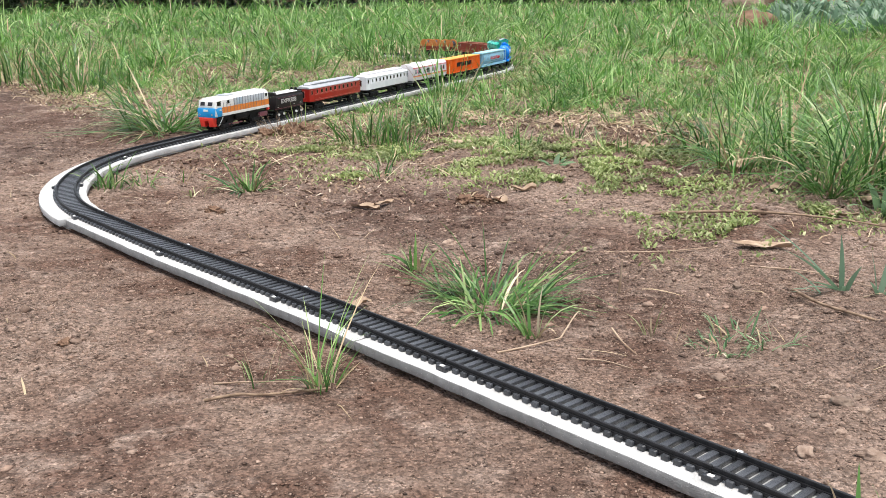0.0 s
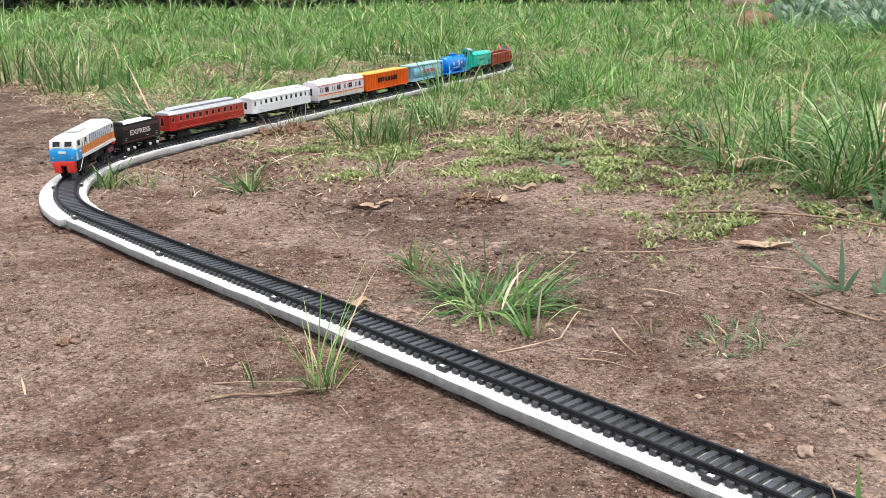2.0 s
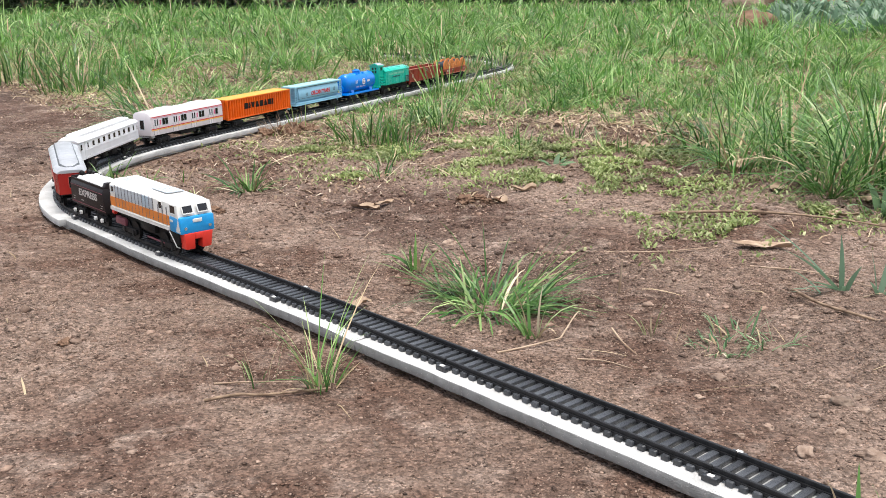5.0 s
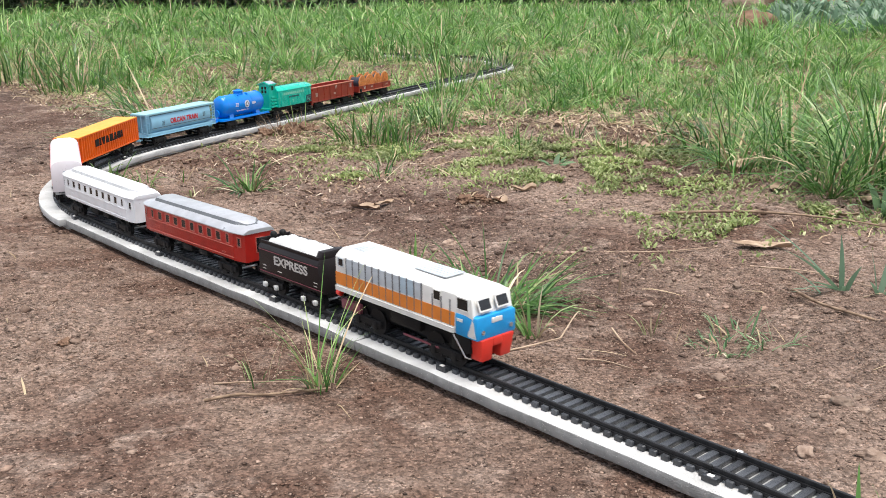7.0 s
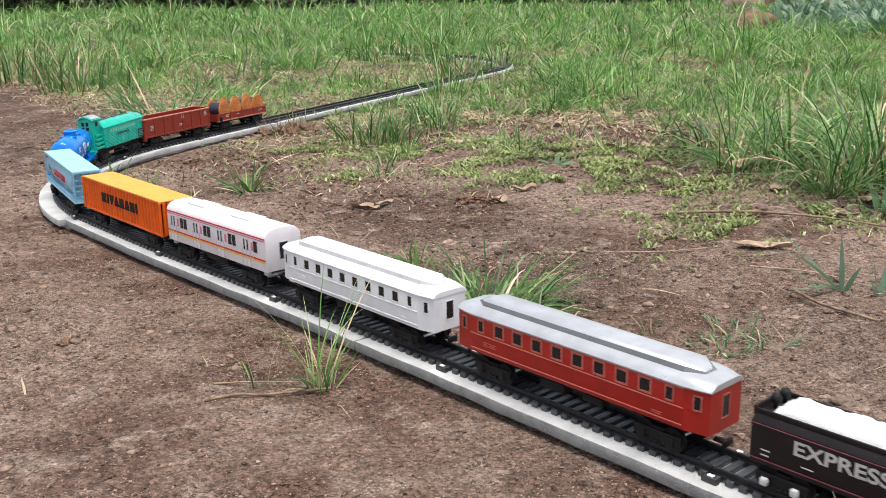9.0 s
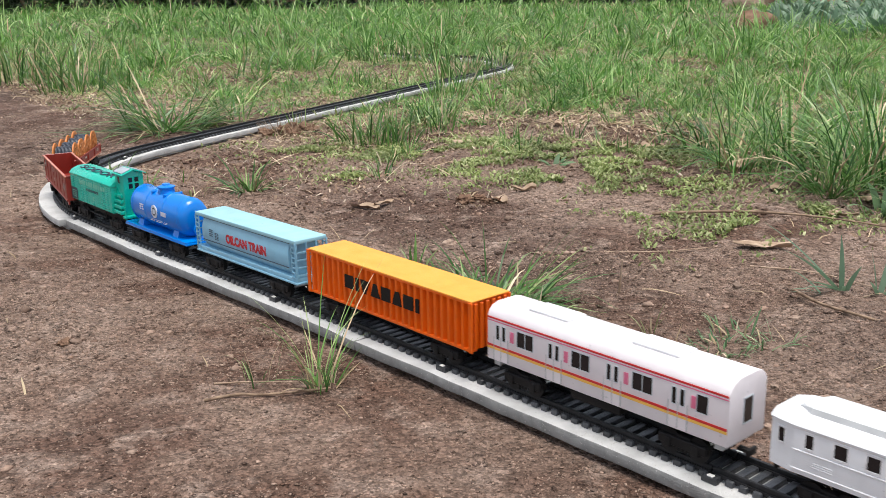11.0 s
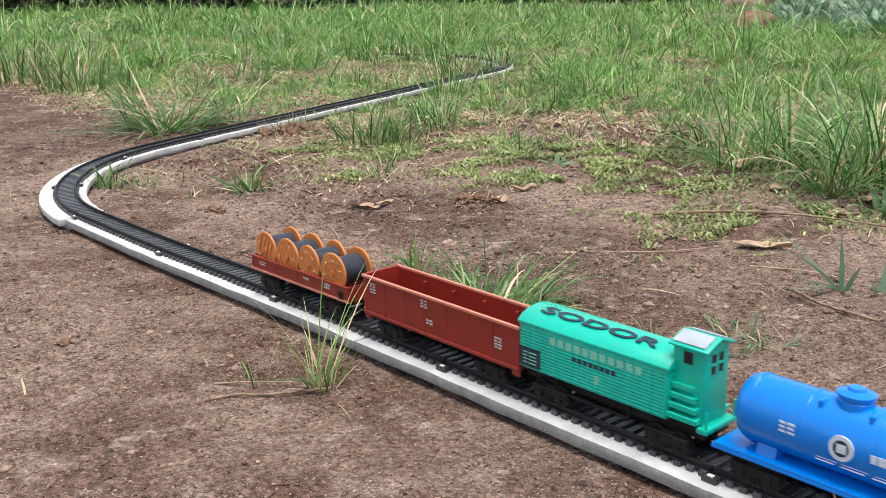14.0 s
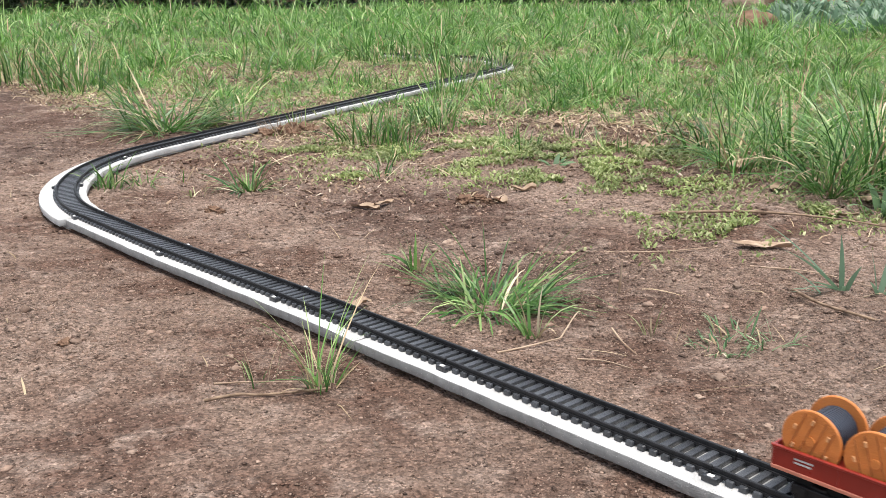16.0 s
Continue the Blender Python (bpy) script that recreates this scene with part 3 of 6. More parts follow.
def crumbs():
    """Grit and crumbs of earth over the bare ground."""
    ico = icosphere()
    octa = (np.array(((1, 0, 0), (-1, 0, 0), (0, 1, 0), (0, -1, 0), (0, 0, 1), (0, 0, -1)), float), np.array(((0, 2, 4), (2, 1, 4), (1, 3, 4), (3, 0, 4), (2, 0, 5), (1, 2, 5), (3, 1, 5), (0, 3, 5))))
    vs, fs, k = [], [], 0
    for n, y0, y1, s0, s1, (v0, f0) in ((130000, 0.30, 0.72, 0.00040, 0.0011, octa), (60000, 0.66, 1.5, 0.0007, 0.0016, octa), (3600, 0.30, 1.4, 0.0010, 0.0030, ico), (5200, 0.52, 1.3, 0.0012, 0.0036, ico)):
        x, y = scatter(n, y0, y1, 0.06)
        inn = inner_side(x, y)
        e = np.where(inn, edge_right(x), edge_left(x))
        d, _ = near_line(x, y)
        dens = np.clip(0.62 + 0.5 * value_noise(x, y, 0.10, 41) + 0.3 * value_noise(x, y, 0.035, 42), 0.25, 1)
        keep = (y < e + 0.15) & (d > 0.0225) & (RS.uniform(0, 1, n) < dens)
        x, y = x[keep], y[keep]
        n = len(x)
        s = s0 * (s1 / s0) ** (RS.uniform(0, 1, n) ** 1.8)
        sc = s[:, None] * RS.uniform(0.6, 1.35, (n, 3)) * np.array((1, 1, 0.55))
        jit = 1 + RS.normal(0, 0.2, (n, len(v0), 1))
        p = (v0[None] * jit + RS.normal(0, 0.12, (n, len(v0), 3))) * sc[:, None]
        a = RS.uniform(0, TAU, n)
        c, sn = np.cos(a)[:, None], np.sin(a)[:, None]
        p = np.stack([p[..., 0] * c - p[..., 1] * sn, p[..., 0] * sn + p[..., 1] * c, p[..., 2]], -1)
        p += np.stack([x, y, ground_height(x, y) + s * 0.12], -1)[:, None]
        vs.append(p.reshape(-1, 3))
        fs.append((f0[None] + (np.arange(n) * len(v0))[:, None, None]).reshape(-1, 3) + k)
        k += n * len(v0)
    ob = stuff("earth_crumbs", np.concatenate(vs), np.concatenate(fs), SOIL, "brown crumbs of earth and grit on the ground", "grit")
    ob.data.materials.append(M_CRUMB)
    pale = np.concatenate([np.repeat(RS.uniform(0, 1, len(f) // w) < p, w) for f, w, p in zip(fs, (8, 8, 20, 20), (0.55, 0.45, 0.5, 0.35))])
    ob.data.polygons.foreach_set("material_index", pale.astype(np.int32))


def rock(name, x, y, sx, sy, sz, mat, label, category, seed, turn=0.0, sub=2, group="", rag=1.0):
    bm = fresh()
    bmesh.ops.create_icosphere(bm, subdivisions=sub, radius=1.0)
    for v in bm.verts:
        n = noise.noise(v.co * 1.3 + Vector((seed, 0, 0))) * 0.45 * rag + noise.noise(v.co * 3.7 + Vector((0, seed, 0))) * 0.18 * rag ** 2 + (rag - 1) * 0.5 * noise.noise(v.co * 9 + Vector((seed, seed, 0)))
        v.co = v.co * (1 + n)
        v.co = Vector((v.co.x * sx, v.co.y * sy, v.co.z * sz))
    ob = new(name, mesh_of(name, bm, mat, 60))
    ob.matrix_world = pose(x, y, float(ground_height([x], [y])[0]) + sz * 0.35, 0, 0, turn)
    return tagged(ob, label, category, group)


def stick(name, pts, r, mat, label, category, r2=None):
    """A twig or stalk through plan points (x, y, height above the ground)."""
    bm = fresh()
    ps = [Vector((x, y, float(ground_height([x], [y])[0]) + r * 0.8 + h)) for x, y, h in pts]
    fine = []
    for i in range(len(ps) - 1):
        p0, p1, p2, p3 = ps[max(i - 1, 0)], ps[i], ps[i + 1], ps[min(i + 2, len(ps) - 1)]
        for k in range(5):
            t = k / 5
            fine.append(0.5 * (2 * p1 + (p2 - p0) * t + (2 * p0 - 5 * p1 + 4 * p2 - p3) * t * t + (3 * p1 - p0 - 3 * p2 + p3) * t ** 3))
    fine.append(ps[-1])
    rings, n = [], 7
    for i, p in enumerate(fine):
        d = (fine[min(i + 1, len(fine) - 1)] - fine[max(i - 1, 0)]).normalized()
        u = d.cross(Vector((0, 0, 1))).normalized()
        w = u.cross(d)
        rr = (r + ((r2 or r * 0.4) - r) * i / (len(fine) - 1)) * (1 + 0.25 * noise.noise(p * 300))
        rings.append([bm.verts.new(p + (u * math.cos(TAU * j / n) + w * math.sin(TAU * j / n)) * rr) for j in range(n)])
    for a, b in zip(rings, rings[1:]):
        for j in range(n):
            bm.faces.new((a[j], a[(j + 1) % n], b[(j + 1) % n], b[j]))
    bm.faces.new(rings[0][::-1])
    bm.faces.new(rings[-1])
    bmesh.ops.recalc_face_normals(bm, faces=bm.faces)
    return tagged(new(name, mesh_of(name, bm, mat, 60)), label, category, "twigs and stalks on the ground")


def fallen_leaf(x, y, length, width, turn, curl=0.3, label="pale brown dry leaf lying on the earth"):
    bm = fresh()
    rows = []
    for i in range(9):
        u = i / 8
        w = width * (math.sin(math.pi * min(u * 1.02, 1)) ** 0.8) * 0.5 + 0.0003
        row = []
        for j in range(5):
            s = (j - 2) / 2
            jag = 1 + 0.15 * noise.noise(Vector((u * 9, s * 3, x * 50)))
            row.append(bm.verts.new(((u - 0.5) * length, s * w * jag, 0.002 + curl * width * (abs(s) ** 1.5) * 0.5 + 0.004 * noise.noise(Vector((u * 3, s, y * 40))) + curl * length * 0.10 * (2 * u - 1) ** 2)))
        rows.append(row)
    for a, b in zip(rows, rows[1:]):
        for j in range(4):
            bm.faces.new((a[j], a[j + 1], b[j + 1], b[j]))
    low = [bm.verts.new(v.co - Vector((0, 0, 0.0004))) for row in rows for v in row]
    for i in range(8):
        for j in range(4):
            k = i * 5 + j
            bm.faces.new((low[k], low[k + 5], low[k + 6], low[k + 1]))
    ob = new("dry_leaf", mesh_of("dry_leaf", bm, M_DRYLEAF, 60))
    ob.matrix_world = pose(x, y, float(ground_height([x], [y])[0]) + 0.001, 0, 0, turn)
    return tagged(ob, label, "leaf", "fallen leaves")


def broad_plant(name, x, y, n, size, width, label, mat=None, spread=0.01):
    """A seedling with a few broad pointed leaves."""
    r, a = spread * np.sqrt(RS.uniform(0, 1, n)), RS.uniform(0, TAU, n)
    bx, by = x + r * np.cos(a), y + r * np.sin(a)
    v, q = blade_arrays(bx, by, ground_height(bx, by), size * RS.uniform(0.6, 1.15, n), width * RS.uniform(0.7, 1.2, n), a + RS.normal(0, 0.4, n), np.abs(RS.normal(0.75, 0.25, n)), RS.uniform(0.2, 1.1, n), 6)
    me = bpy.data.meshes.new(name)
    me.from_pydata(v.tolist(), [], q.tolist())
    me.materials.append(mat or G_WEED)
    ob = tagged(new(name), label, "plant", "small weeds")
    c = new("leaves", me)
    c.parent = ob
    return ob


def bladed_plant(name, x, y, blades, label):
    """A seedling of single broad blades: heading in degrees, length, width, tilt, bend."""
    b = np.array(blades, float)
    n = len(b)
    bx, by = x + 0.002 * np.cos(np.radians(b[:, 0])), y + 0.002 * np.sin(np.radians(b[:, 0]))
    v, q = blade_arrays(bx, by, ground_height(bx, by), b[:, 1], b[:, 2], np.radians(b[:, 0]), b[:, 3], b[:, 4], 8)
    ob = tagged(new(name), label, "plant", "small weeds")
    for i in range(n):
        me = bpy.data.meshes.new("leaf_blade")
        me.from_pydata(v[i * 18:(i + 1) * 18].tolist(), [], (q[i * 8:(i + 1) * 8] - i * 18).tolist())
        me.materials.append(G_GREY)
        me.polygons.foreach_set("use_smooth", np.ones(len(me.polygons), bool))
        new("leaf_blade", me).parent = ob
    return ob


def shrub(x, y, w, h, n, label):
    """A dark leafy bush: forked stems and a ragged crown of small shade-coloured leaves."""
    ob = tagged(new("shrub"), label, "bush", "dark bushes behind the grass")
    ob.matrix_world = pose(x, y, 0)
    bm = fresh()
    for i in range(7):
        a = TAU * i / 7 + x
        rod(bm, (0.05 * math.cos(a), 0.05 * math.sin(a), -0.03), (w * 0.35 * math.cos(a), w * 0.35 * math.sin(a), h * 0.75), 0.012, 6, 0.004)
    part("stem_fork", bm, M_TWIG, ob)
    u = RS.normal(0, 1, (n, 3))
    u /= np.linalg.norm(u, axis=1)[:, None]
    rad = RS.uniform(0.45, 1.0, n) ** 0.6 * (1 + 0.25 * value_noise(u[:, 0] * 2 + x * 7, u[:, 2] * 2 + y, 0.7, 51))
    p = u * rad[:, None] * np.array((w * 0.55, w * 0.45, h * 0.55)) + np.array((0, 0, h * 0.34))
    p[:, 2] = np.maximum(p[:, 2], 0.01)
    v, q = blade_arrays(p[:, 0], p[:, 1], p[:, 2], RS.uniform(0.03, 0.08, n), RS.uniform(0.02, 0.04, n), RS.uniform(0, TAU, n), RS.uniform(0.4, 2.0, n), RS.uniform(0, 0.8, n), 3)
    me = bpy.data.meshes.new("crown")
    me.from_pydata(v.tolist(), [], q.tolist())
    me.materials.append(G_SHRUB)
    c = new("crown", me)
    c.parent = ob
    return ob


def nature():
    grass_field()
    straw_litter()
    low_leaves()
    crumbs()
    # clumps of grass that stand out
    arching = "tall arching green grass tuft at the edge of the bare earth"
    for x, y, k, h, r in ((0.345, 0.868, 75, 0.092, 0.020), (0.392, 0.900, 95, 0.115, 0.026), (0.300, 0.975, 70, 0.080, 0.030), (0.425, 0.960, 95, 0.118, 0.034), (0.350, 1.010, 85, 0.095, 0.034), (0.455, 1.060, 90, 0.105, 0.045), (0.300, 1.100, 75, 0.075, 0.045), (0.390, 1.150, 90, 0.085, 0.050)):
        tuft("grass_tuft", x, y, int(k * 1.3), h * 1.25, r, 0.0021, 1.05, arching, None, 0.10, None, math.pi, 1.0)
    inside = "spreading green grass tuft on bare earth inside the bend"
    tuft("grass_tuft", 0.030, 0.592, 150, 0.056, 0.024, 0.0017, 1.25, inside, None, 0.05, None, math.pi, 1.0)
    tuft("grass_tuft", 0.012, 0.610, 30, 0.058, 0.014, 0.0018, 1.15, inside, None, 0.07, 2.6, 0.8, 0.8)
    tuft("grass_tuft", 0.044, 0.588, 48, 0.068, 0.016, 0.0018, 1.35, inside, None, 0.13, 0.3, 0.9, 0.8)
    tuft("grass_tuft", -0.0615, 0.4640, 9, 0.070, 0.005, 0.0008, 0.30, "thin upright grass stalks beside the track board", None, 0.1, None, math.pi, 0.8)
    tuft("grass_tuft", -0.0630, 0.4650, 7, 0.052, 0.004, 0.0008, 0.75, "thin grass stalks that bend over the track board", None, 0.1, 2.6, 0.8, 0.6)
    tuft("grass_tuft", -0.0605, 0.4645, 6, 0.056, 0.004, 0.0008, 0.60, "thin grass stalks that bend over the track board", None, 0.1, 0.5, 0.7, 0.9)
    tuft("grass_tuft", -0.0610, 0.4620, 42, 0.024, 0.008, 0.0010, 0.5, "short fine grass at the foot of the thin stalks", None, 0.35)
    tuft("grass_tuft", -0.095, 0.470, 9, 0.026, 0.010, 0.0010, 0.45, "few thin grass blades beside the twig")
    tuft("grass_tuft", -0.188, 0.955, 50, 0.050, 0.012, 0.0023, 1.20, "small grass tuft with pale bases on bare earth", None, 0.15, None, math.pi, 0.7)
    sprawl = "wide sprawling grass tuft beside the bend of the track"
    tuft("grass_tuft", -0.362, 1.312, 120, 0.115, 0.026, 0.0028, 1.45, sprawl, None, 0.10, None, math.pi, 0.75)
    tuft("grass_tuft", -0.385, 1.330, 60, 0.150, 0.030, 0.0028, 1.45, sprawl, None, 0.12, 2.9, 0.9, 0.55)
    tuft("grass_tuft", -0.325, 1.335, 60, 0.115, 0.030, 0.0028, 1.40, sprawl, None, 0.10, 0.4, 0.9, 0.65)
    tuft("grass_tuft", -0.290, 1.400, 30, 0.090, 0.025, 0.0030, 0.95, sprawl, None, 0.12, None, math.pi, 0.6)
    tuft("grass_tuft", -0.090, 1.225, 75, 0.060, 0.035, 0.0022, 0.5, "grass tuft in front of the far track")
    tuft("grass_tuft", -0.055, 1.195, 50, 0.066, 0.025, 0.0022, 0.4, "grass tuft in front of the far track")
    tuft("grass_tuft", -0.005, 1.330, 60, 0.060, 0.040, 0.0022, 0.5, "grass tuft in front of the far track")
    tuft("grass_tuft", 0.012, 1.640, 36, 0.110, 0.040, 0.0026, 0.4, "tall thin grass before the far bend of the track")
    for x, y in ((-0.15, 2.34), (-0.11, 2.30), (-0.065, 2.33), (-0.02, 2.30), (0.01, 2.26), (0.03, 2.02), (0.075, 2.06), (0.115, 2.10), (0.15, 2.16), (0.06, 1.96)):
        tuft("grass_tuft", x, y, 55, 0.060, 0.045, 0.0030, 0.5, "tall thin grass before the far bend of the track")
    tuft("grass_tuft", -0.326, 0.965, 34, 0.044, 0.016, 0.0019, 0.7, "small grass tuft against the inner edge of the curved board")
    tuft("grass_tuft", -0.300, 0.985, 22, 0.032, 0.016, 0.0016, 0.8, "small grass tuft against the inner edge of the curved board")
    tuft("grass_tuft", -0.230, 0.930, 10, 0.022, 0.008, 0.0018, 0.7, "small yellowish sprout on bare earth", G_CLOVER, 0.3)
    tuft("grass_tuft", -0.262, 1.005, 6, 0.030, 0.004, 0.0014, 0.25, "thin pale upright stalks on bare earth", None, 0.7)
    tuft("grass_tuft", -0.019, 0.672, 12, 0.034, 0.005, 0.0032, 0.35, "upright broad-bladed grass sprout", None, 0.25)
    tuft("grass_tuft", 0.049, 0.532, 14, 0.036, 0.005, 0.0024, 0.5, "small green grass sprout with runner", None, 0.2)
    tuft("grass_tuft", 0.150, 0.512, 60, 0.013, 0.016, 0.0012, 0.95, "low ragged weed clump on the earth", G_WEED, 0.15)
    tuft("grass_tuft", 0.180, 0.516, 26, 0.019, 0.011, 0.0011, 0.9, "low ragged weed clump on the earth", G_WEED, 0.25)
    tuft("grass_tuft", 0.165, 0.535, 24, 0.018, 0.012, 0.0013, 0.7, "low ragged weed clump on the earth", G_WEED, 0.25)
    tuft("grass_tuft", -0.815, 1.960, 150, 0.110, 0.090, 0.0030, 0.45, "tall grass clump at the rim of the bare patch")
    tuft("grass_tuft", -0.640, 1.800, 120, 0.120, 0.070, 0.0028, 0.5, "tall grass clump at the rim of the bare patch")
    tuft("grass_tuft", 0.115, 0.528, 6, 0.018, 0.004, 0.0012, 0.4, "tiny pale sprout on the earth", G_CLOVER, 0.3)
    tuft("grass_tuft", 0.1415, 0.3130, 5, 0.030, 0.003, 0.0022, 0.35, "few pale blades close before the board", None, 0.6)
    tuft("grass_tuft", 0.1600, 0.3150, 4, 0.026, 0.003, 0.0018, 0.35, "few pale blades close before the board", None, 0.6)
    for i in range(46):
        x = RS.uniform(-0.2, 0.5)
        y = float(edge_right(np.array([x]))[0]) + RS.uniform(-0.26, 0.12)
        if near_line(np.array([x]), np.array([y]))[0][0] < 0.04 or y < 0.80:
            continue
        tuft("grass_sprout", x, y, int(RS.uniform(7, 22)), RS.uniform(0.018, 0.045), 0.012, 0.0017, 0.6, "small grass sprout at the fringe of the grass")
    tuft("root_clump", -0.198, 1.282, 60, 0.035, 0.030, 0.0014, 0.8, "brown clump of dead roots and grass beside the board", G_LITTER, 0.35)
    tuft("root_clump", -0.180, 1.295, 30, 0.030, 0.020, 0.0014, 0.8, "brown clump of dead roots and grass beside the board", G_LITTER, 0.35)
    tuft("root_clump", 0.030, 0.872, 26, 0.020, 0.020, 0.0016, 1.2, "brown scraps of dead grass on the earth", G_LITTER, 0.35)
    # broad-leaved weeds
    seedling = "pale green broad-bladed seedling on the earth"
    bladed_plant("broad_weed", 0.252, 0.604, ((95, 0.036, 0.0040, 0.10, 0.20), (190, 0.052, 0.0036, 0.75, 0.45), (210, 0.044, 0.0034, 1.05, 0.5), (300, 0.022, 0.0040, 0.35, 0.3), (205, 0.034, 0.0030, 1.15, 0.5), (140, 0.066, 0.0026, 0.80, 0.35), (250, 0.018, 0.0030, 0.9, 0.5)), seedling)
    bladed_plant("broad_weed", 0.272, 0.597, ((110, 0.026, 0.0042, 0.20, 0.2), (318, 0.040, 0.0052, 0.60, 0.25), (330, 0.034, 0.0048, 0.95, 0.2), (50, 0.044, 0.0044, 0.55, 0.3), (225, 0.020, 0.0036, 0.7, 0.4)), seedling)
    bladed_plant("broad_weed", 0.238, 0.596, ((215, 0.036, 0.0018, 1.05, 0.5), (205, 0.030, 0.0016, 1.2, 0.4), (140, 0.024, 0.0016, 0.8, 0.5)), seedling)
    broad_plant("broad_weed", 0.362, 0.800, 9, 0.040, 0.0100, "bright green broad leaves under the tall grass")
    broad_plant("broad_weed", 0.118, 1.030, 6, 0.020, 0.0080, "small flat-leaved weed on the earth")
    for i in range(110):
        x, y = RS.uniform(0.95, 2.4), RS.uniform(2.9, 5.2)
        if x > 0.47 * y + 0.1 or x < 0.33 * y:
            continue
        broad_plant("leafy_weed", x, y, 34, 0.075, 0.024, "grey-green broad-leaved weed in the far grass", G_GREY, 0.10)
    # stones and clods
    spots = ((0.185, 0.431, 0.0048), (0.192, 0.424, 0.0030), (0.150, 0.3835, 0.0045), (0.137, 0.4655, 0.0042), (0.176, 0.377, 0.0050), (0.180, 0.440, 0.0026), (0.168, 0.4205, 0.0024), (0.196, 0.442, 0.0028),
             (0.160, 0.4520, 0.0022), (0.121, 0.4420, 0.0020), (0.205, 0.5560, 0.0030), (0.232, 0.5750, 0.0034), (0.108, 0.470, 0.0020), (0.1430, 0.4090, 0.0024), (0.128, 0.4000, 0.0018), (0.172, 0.4000, 0.0028),
             (0.005, 0.742, 0.0058), (-0.030, 0.395, 0.0016), (0.040, 0.690, 0.0030), (-0.080, 0.760, 0.0030), (-0.020, 0.820, 0.0034), (0.150, 0.640, 0.0030), (0.190, 0.620, 0.0036))
    for i, (x, y, r) in enumerate(spots):
        rock("stone", x, y, r * 1.1, r * 0.75, r * 0.48, M_STONE, "pale tan pebble lying on the earth", "stone", i * 3.1, 37 * i, 3, "loose stones", 1.35)
    for i, (x, y, r) in enumerate(((-0.201, 0.858, 0.0045), (-0.192, 0.852, 0.0030), (0.020, 0.872, 0.007), (0.034, 0.880, 0.006), (0.046, 0.870, 0.005), (-0.200, 1.290, 0.012), (-0.222, 1.275, 0.009), (-0.176, 1.305, 0.010), (-0.190, 1.270, 0.007), (-0.214, 0.530, 0.0030))):
        rock("earth_clod", x, y, r * 1.3, r, r * 0.6, M_CLOD, "dark brown crumbly clod of earth", "clod", 7.7 + i * 2.3, 50 * i, 4, "clods of earth", 1.7)
    rock("brick_lump", 0.985, 3.20, 0.072, 0.05, 0.045, M_CLOD, "dark brown lump half sunk in the grass", "stone", 4.2, 20, 3)
    rock("boulder", 1.42, 4.85, 0.10, 0.10, 0.07, M_STONE, "pale boulder at the rim of the grass", "stone", 9.1, 10, 3)
    rock("boulder", 1.86, 4.80, 0.14, 0.12, 0.11, M_BRICK, "brown boulder at the rim of the grass", "stone", 5.3, 70, 3)
    # twigs, stalks and leaves
    stick("twig", ((-0.117, 0.452, 0), (-0.100, 0.4512, 0.001), (-0.088, 0.4525, 0.0005), (-0.056, 0.4570, 0.001)), 0.0009, M_TWIG, "dry brown twig lying on the earth", "twig", 0.0006)
    stick("straw_stalk", ((-0.116, 0.470, 0), (-0.095, 0.4665, 0.002), (-0.072, 0.4625, 0.0025)), 0.000476, M_DRYLEAF, "pale dry stalk lying on the earth", "straw")
    stick("twig", ((0.175, 0.815, 0.002), (0.24, 0.795, 0.003), (0.30, 0.775, 0.004), (0.36, 0.735, 0.002)), 0.0016, M_TWIG, "long dry grey-brown twig across the earth", "twig")
    stick("twig", ((0.215, 0.590, 0.006), (0.225, 0.570, 0.003), (0.240, 0.545, 0.001), (0.262, 0.515, 0)), 0.0010, M_TWIG, "short dark forked twig on the earth", "twig", 0.0008)
    stick("straw_stalk", ((0.028, 0.5040, 0), (0.045, 0.5120, 0.001), (0.064, 0.5220, 0.002)), 0.000748, M_DRYLEAF, "pale dry runner of grass on the earth", "straw")
    stick("straw_stalk", ((0.064, 0.5220, 0.002), (0.076, 0.5420, 0.010), (0.080, 0.5500, 0.004)), 0.000544, M_DRYLEAF, "pale arched runner of grass", "straw")
    stick("straw_stalk", ((0.094, 0.5320, 0.004), (0.098, 0.5180, 0.001), (0.1035, 0.5060, 0)), 0.00068, M_DRYLEAF, "pale bent dry stalk on the earth", "straw")
    stick("straw_stalk", ((0.114, 0.622, 0), (0.1145, 0.621, 0.012), (0.115, 0.620, 0.022)), 0.000952, M_DRYLEAF, "short pale upright dry stalk", "straw")
    stick("straw_stalk", ((0.07, 0.496, 0), (0.083, 0.490, 0.001), (0.096, 0.480, 0)), 0.000476, M_DRYLEAF, "thin pale stalk on the earth", "straw")
    stick("straw_stalk", ((0.12, 0.72, 0), (0.16, 0.70, 0.002), (0.20, 0.71, 0.001)), 0.000612, M_DRYLEAF, "thin pale stalk on the earth", "straw")
    stick("straw_stalk", ((0.21, 0.66, 0), (0.245, 0.635, 0.002), (0.27, 0.605, 0.001)), 0.000612, M_DRYLEAF, "thin pale stalk on the earth", "straw")
    stick("dead_branch", ((1.40, 4.45, 0.02), (1.52, 4.40, 0.09), (1.62, 4.38, 0.06), (1.74, 4.42, 0.02)), 0.022, M_DRYLEAF, "pale dead branch lying at the rim of the grass", "branch")
    fallen_leaf(0.232, 0.704, 0.042, 0.017, -8, 0.08)
    fallen_leaf(0.294, 0.985, 0.050, 0.024, 20)
    fallen_leaf(-0.068, 0.868, 0.026, 0.007, 170)
